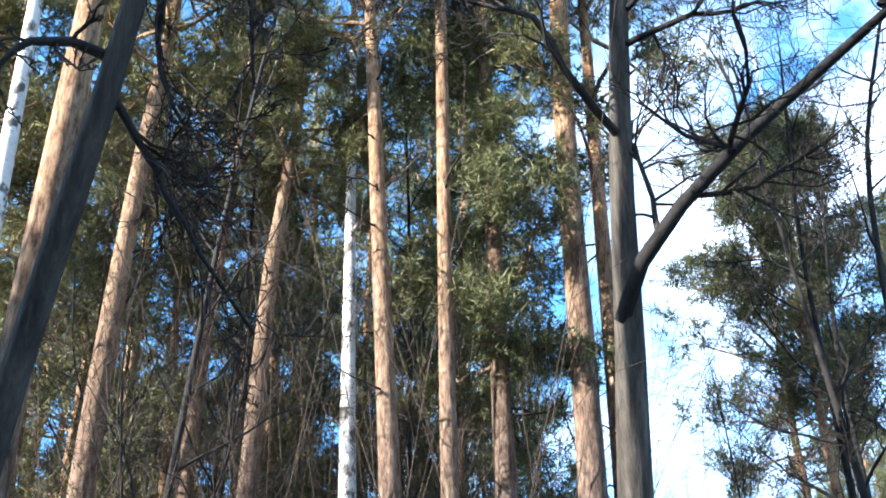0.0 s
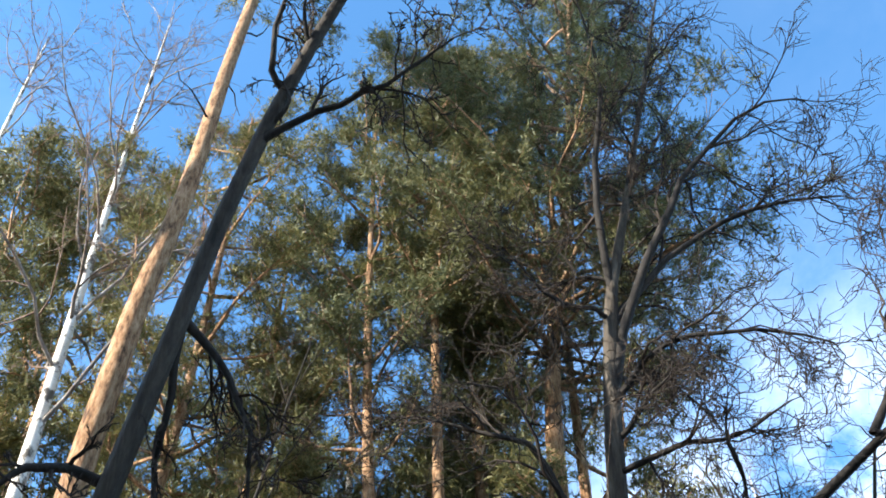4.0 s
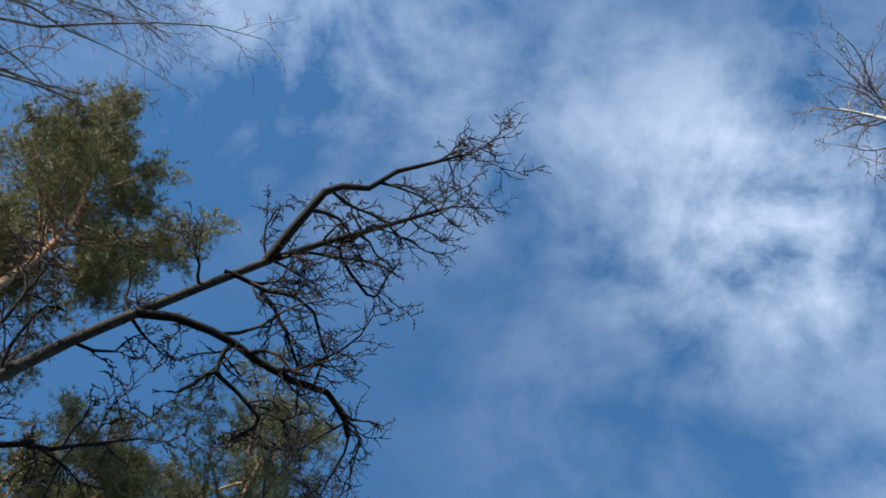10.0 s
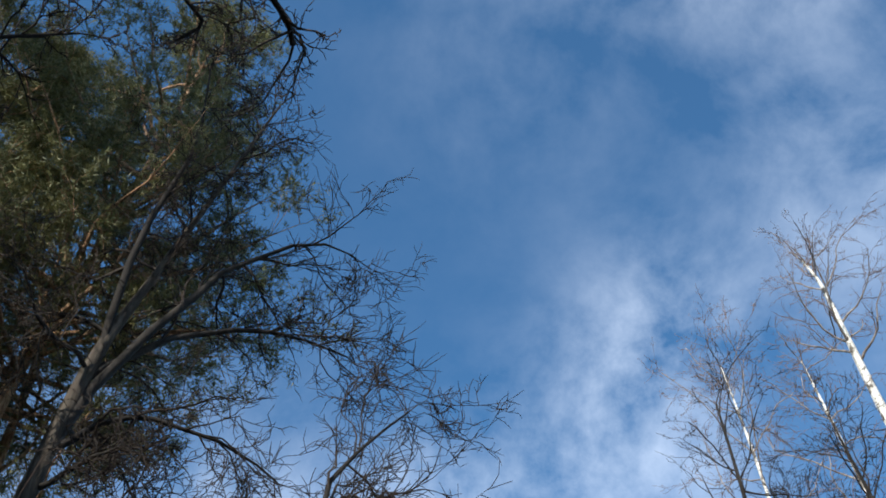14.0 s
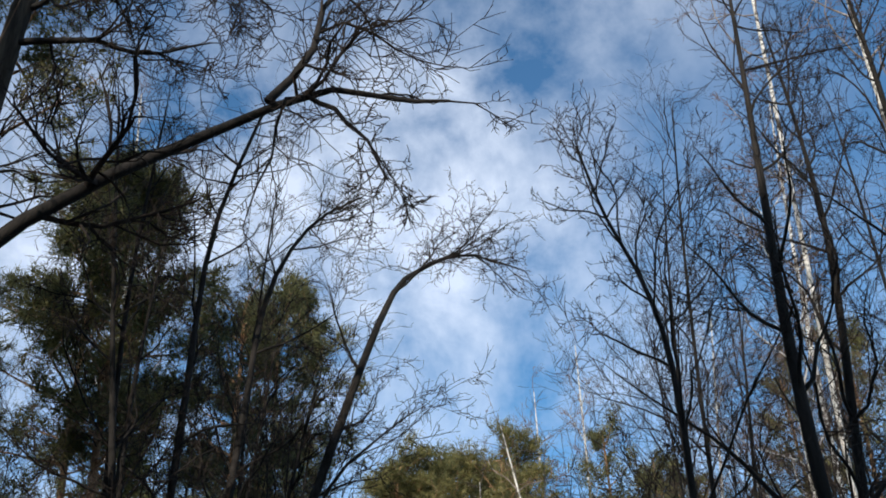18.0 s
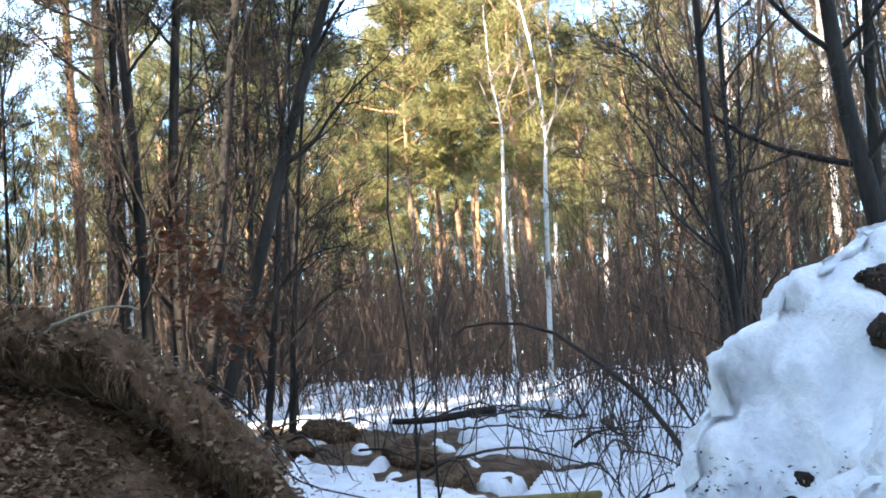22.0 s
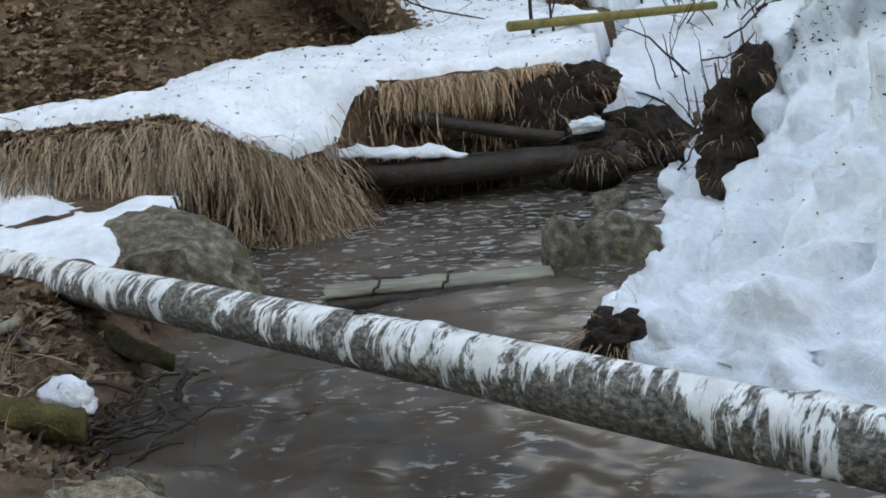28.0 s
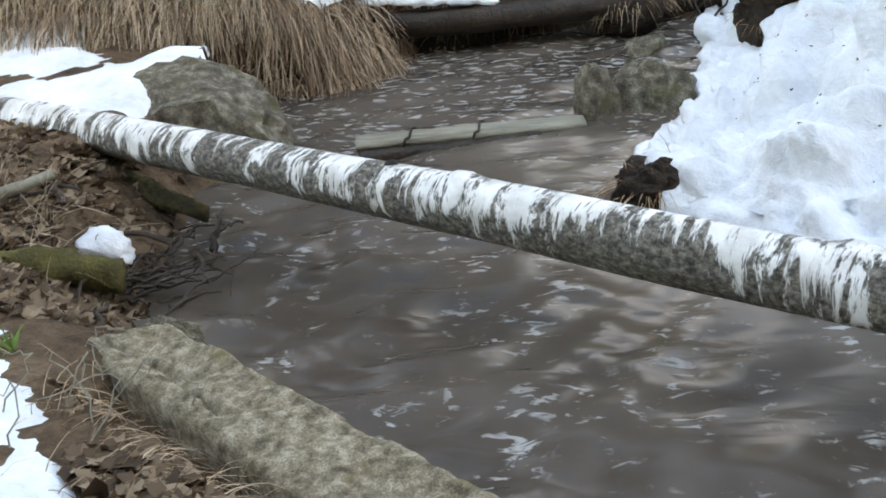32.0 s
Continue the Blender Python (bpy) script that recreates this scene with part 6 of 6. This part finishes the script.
# the lip: a mat of turf swept along the crest, drooping over the hollow
cx = np.linspace(-7.5, -1.2, 210)
cy = np.interp(cx, LIP_X, LIP_Y)
top = np.interp(cx, LIP_X, LIP_Z)
prof = [(1.4, -1.1), (0.95, -0.2), (0.75, -0.04), (0.5, 0.03), (0.25, 0.06), (0.08, 0.03), (-0.08, -0.04), (-0.17, -0.11), (-0.2, -0.19), (-0.13, -0.26), (0.04, -0.31), (0.2, -0.38), (0.32, -0.47), (0.42, -0.55), (0.55, -0.52)]
fade = np.clip((-1.2 - cx) / 0.6, 0.03, 1)
LV = np.zeros((len(cx), len(prof), 3))
for k, (u, w) in enumerate(prof):
    q = np.full_like(cx, k * 0.21)
    jag = 0.38 * fbm(cx, q, 2.3, 5, 9.0, 0.62)
    LV[:, k, 0] = cx + 0.12 * u * fade + 0.06 * fbm(cx, q, 9.0, 2, 3.0)
    LV[:, k, 1] = cy + (u + (jag if 3 < k < 13 else 0)) * fade
    LV[:, k, 2] = top + (w + 0.22 * fbm(cx * 1.3, q * 1.4, 3.6, 4, 12.0, 0.6) * (0.5 if k < 4 else 1)) * fade
m_ = len(prof)
i = (np.arange(len(cx) - 1)[:, None] * m_ + np.arange(m_ - 1)[None]).ravel()
sod = thing("sod_overhang", "ragged turf lip overhanging the washed-out slope", "soil", (0, 0, 0))
child("turf", mesh_from("turf", LV.reshape(-1, 3), np.stack([i, i + 1, i + m_ + 1, i + m_], -1), M_TURF), sod)
q = g8.integers(0, len(cx), 5600)
row = g8.integers(2, 12, 5600)
root = LV[q, row] + g8.normal(0, 0.03, (5600, 3))
way = np.stack([g8.normal(0.05, 0.45, 5600), g8.normal(-0.7, 0.4, 5600), g8.normal(0.0, 0.4, 5600)], 1)
V, F = blades(5600, root, way, 0.2 * g8.uniform(0.4, 1.3, 5600), g8, 0.0035, 1.6)
tagged(child("grass_fringe", mesh_from("grass_fringe", V, F, M_BROWNGRASS, smooth=False), sod, "withered brown grass fringe"), kind="stuff")
lx = LV[q[:3000], np.minimum(row[:3000], 7)]
leaves(3000, lx[:, 0] + g8.normal(0, 0.1, 3000), lx[:, 1] + g8.normal(0.1, 0.15, 3000), lx[:, 2] + 0.03, g8, 0.045, M_LEAF, "fallen_leaves", "brown leaves caught on the turf lip")
clod("earth_clod", (0.12, 4.86, 0.06), (0.17, 0.14, 0.14), 61, "dark clod of earth and roots under the snow edge", 120, M_DARKSOIL)
for k, (x, z) in enumerate([(0.84, 0.28), (0.89, 0.5), (0.96, 0.7), (1.06, 0.9)]):
    clod("earth_clod", (x, 6.78, z), (0.11, 0.2, 0.17), 62 + 5 * k, "dark rooty earth face below the snow cap", 45, M_DARKSOIL, 20 + 40 * k, 0.14)
for k, (y, z, s) in enumerate([(5.9, 0.36, (0.1, 0.09, 0.09)), (5.86, 0.46, (0.2, 0.07, 0.055))]):
    clod("earth_clod", tuple(on_heap(y, z) + np.array([-0.03, -0.04, 0.02])), s, 90 + k, "brown clod of earth stuck in the snow heap", 24, M_DARKSOIL, 35 * k, 0.06)
for k, (at_, s) in enumerate([((2.53, 6.53, 2.46), (0.13, 0.08, 0.09)), ((2.46, 6.34, 2.15), (0.15, 0.09, 0.1)), ((1.8, 6.45, 1.08), (0.11, 0.06, 0.07)), ((1.96, 6.49, 1.35), (0.06, 0.04, 0.05)), ((1.87, 6.47, 1.24), (0.05, 0.04, 0.03))]):
    clod("earth_clod", at_, s, 140 + k, "dark dirt melting out of the snow heap", 24, M_DARKSOIL, 50 * k, 0.04)
q = []
for _ in range(260):
    k, z = g8.integers(0, 4), 1.2 + g8.normal(0, 0.16)
    y = 6.42 + g8.normal(0, 0.13) if k else g8.uniform(5.0, 6.6)
    a, b = on_heap(y, z), on_heap(y + 0.036, z + 0.04)
    w = g8.uniform(0, 1, 3)
    q.append(a + (b - a) * w)
q = np.array(q)
leaves(260, q[:, 0] - 0.004, q[:, 1], q[:, 2] + 0.004, g8, 0.017, M_DARKSOIL, "dirt_specks", "dark dirt melting out of the snow heap")
clod("earth_clod", (0.45, 8.35, 0.16), (0.36, 0.25, 0.26), 65, "undercut mass of dark wet earth and roots", 260, M_DARKSOIL)
clod("earth_clod", (0.1, 7.86, 0.2), (0.26, 0.2, 0.24), 66, "undercut mass of dark wet earth and roots", 200, M_DARKSOIL)
for k, (x, y, a, b, turn) in enumerate([(-1.5, 13.6, 0.4, 0.2, -35), (-0.5, 12.0, 0.42, 0.16, -50), (0.0, 10.6, 0.22, 0.2, -60), (0.95, 11.5, 0.5, 0.24, -10), (-1.9, 12.6, 0.4, 0.14, -30)]):
    clod("earth_clod", (x, y, gz(x, y) + 0.08), (a, b, b * 1.1), 70 + k, "dark earth and roots breaking through the snow", 70, M_SOIL, turn, 0.15)
for k in range(30):
    x, y = g8.uniform(-2.0, 2.6), g8.uniform(9.9, 15.0)
    a, L = g8.normal(-0.75, 0.5), g8.uniform(0.6, 1.9)
    c, s_ = math.cos(a) * L * 0.5, math.sin(a) * L * 0.5
    stick([(x - c, y - s_, gz(x - c, y - s_) + 0.14), (x, y, gz(x, y) + 0.2 + g8.uniform(0, 0.12)), (x + c, y + s_, gz(x + c, y + s_) + 0.14)], g8.uniform(0.008, 0.024), 0.006, "dark fallen branch lying on the snow", M_TWIG if k % 3 else M_BRUSH, "fallen_branch", twigs=2 if k % 2 else 0)

clod("earth_clod", (0.04, 8.26, 0.62), (0.26, 0.14, 0.2), 103, "dark rooty earth under the end of the snow shelf", 120, M_DARKSOIL, 10)
clod("earth_clod", (-1.0, 7.95, 0.1), (0.55, 0.1, 0.26), 101, "dark wet earth in the hollow behind the log", 120, M_DARKSOIL, 14)
clod("earth_clod", (-0.22, 8.12, 0.42), (0.36, 0.12, 0.32), 102, "dark wet earth in the hollow behind the log", 120, M_DARKSOIL, 14)

# a few green blades by the near bank
sprig = thing("green_sprig", "small green plant among the dead leaves", "plant", (-2.02, 3.0, gz(-2.02, 3.0) + 0.02))
M_FRESH = leaf_material("fresh_green", [(0, (0.08, 0.16, 0.03)), (1, (0.16, 0.26, 0.06))])
for k in range(14):
    d = g8.normal(0, 0.5, (1, 3)); d[:, 2] = 0.9
    child("leaf", mesh_from("leaf", *blades(1, np.zeros((1, 3)), d, np.full(1, 0.11), g8, 0.009, 0.9), M_FRESH, smooth=False), sprig)
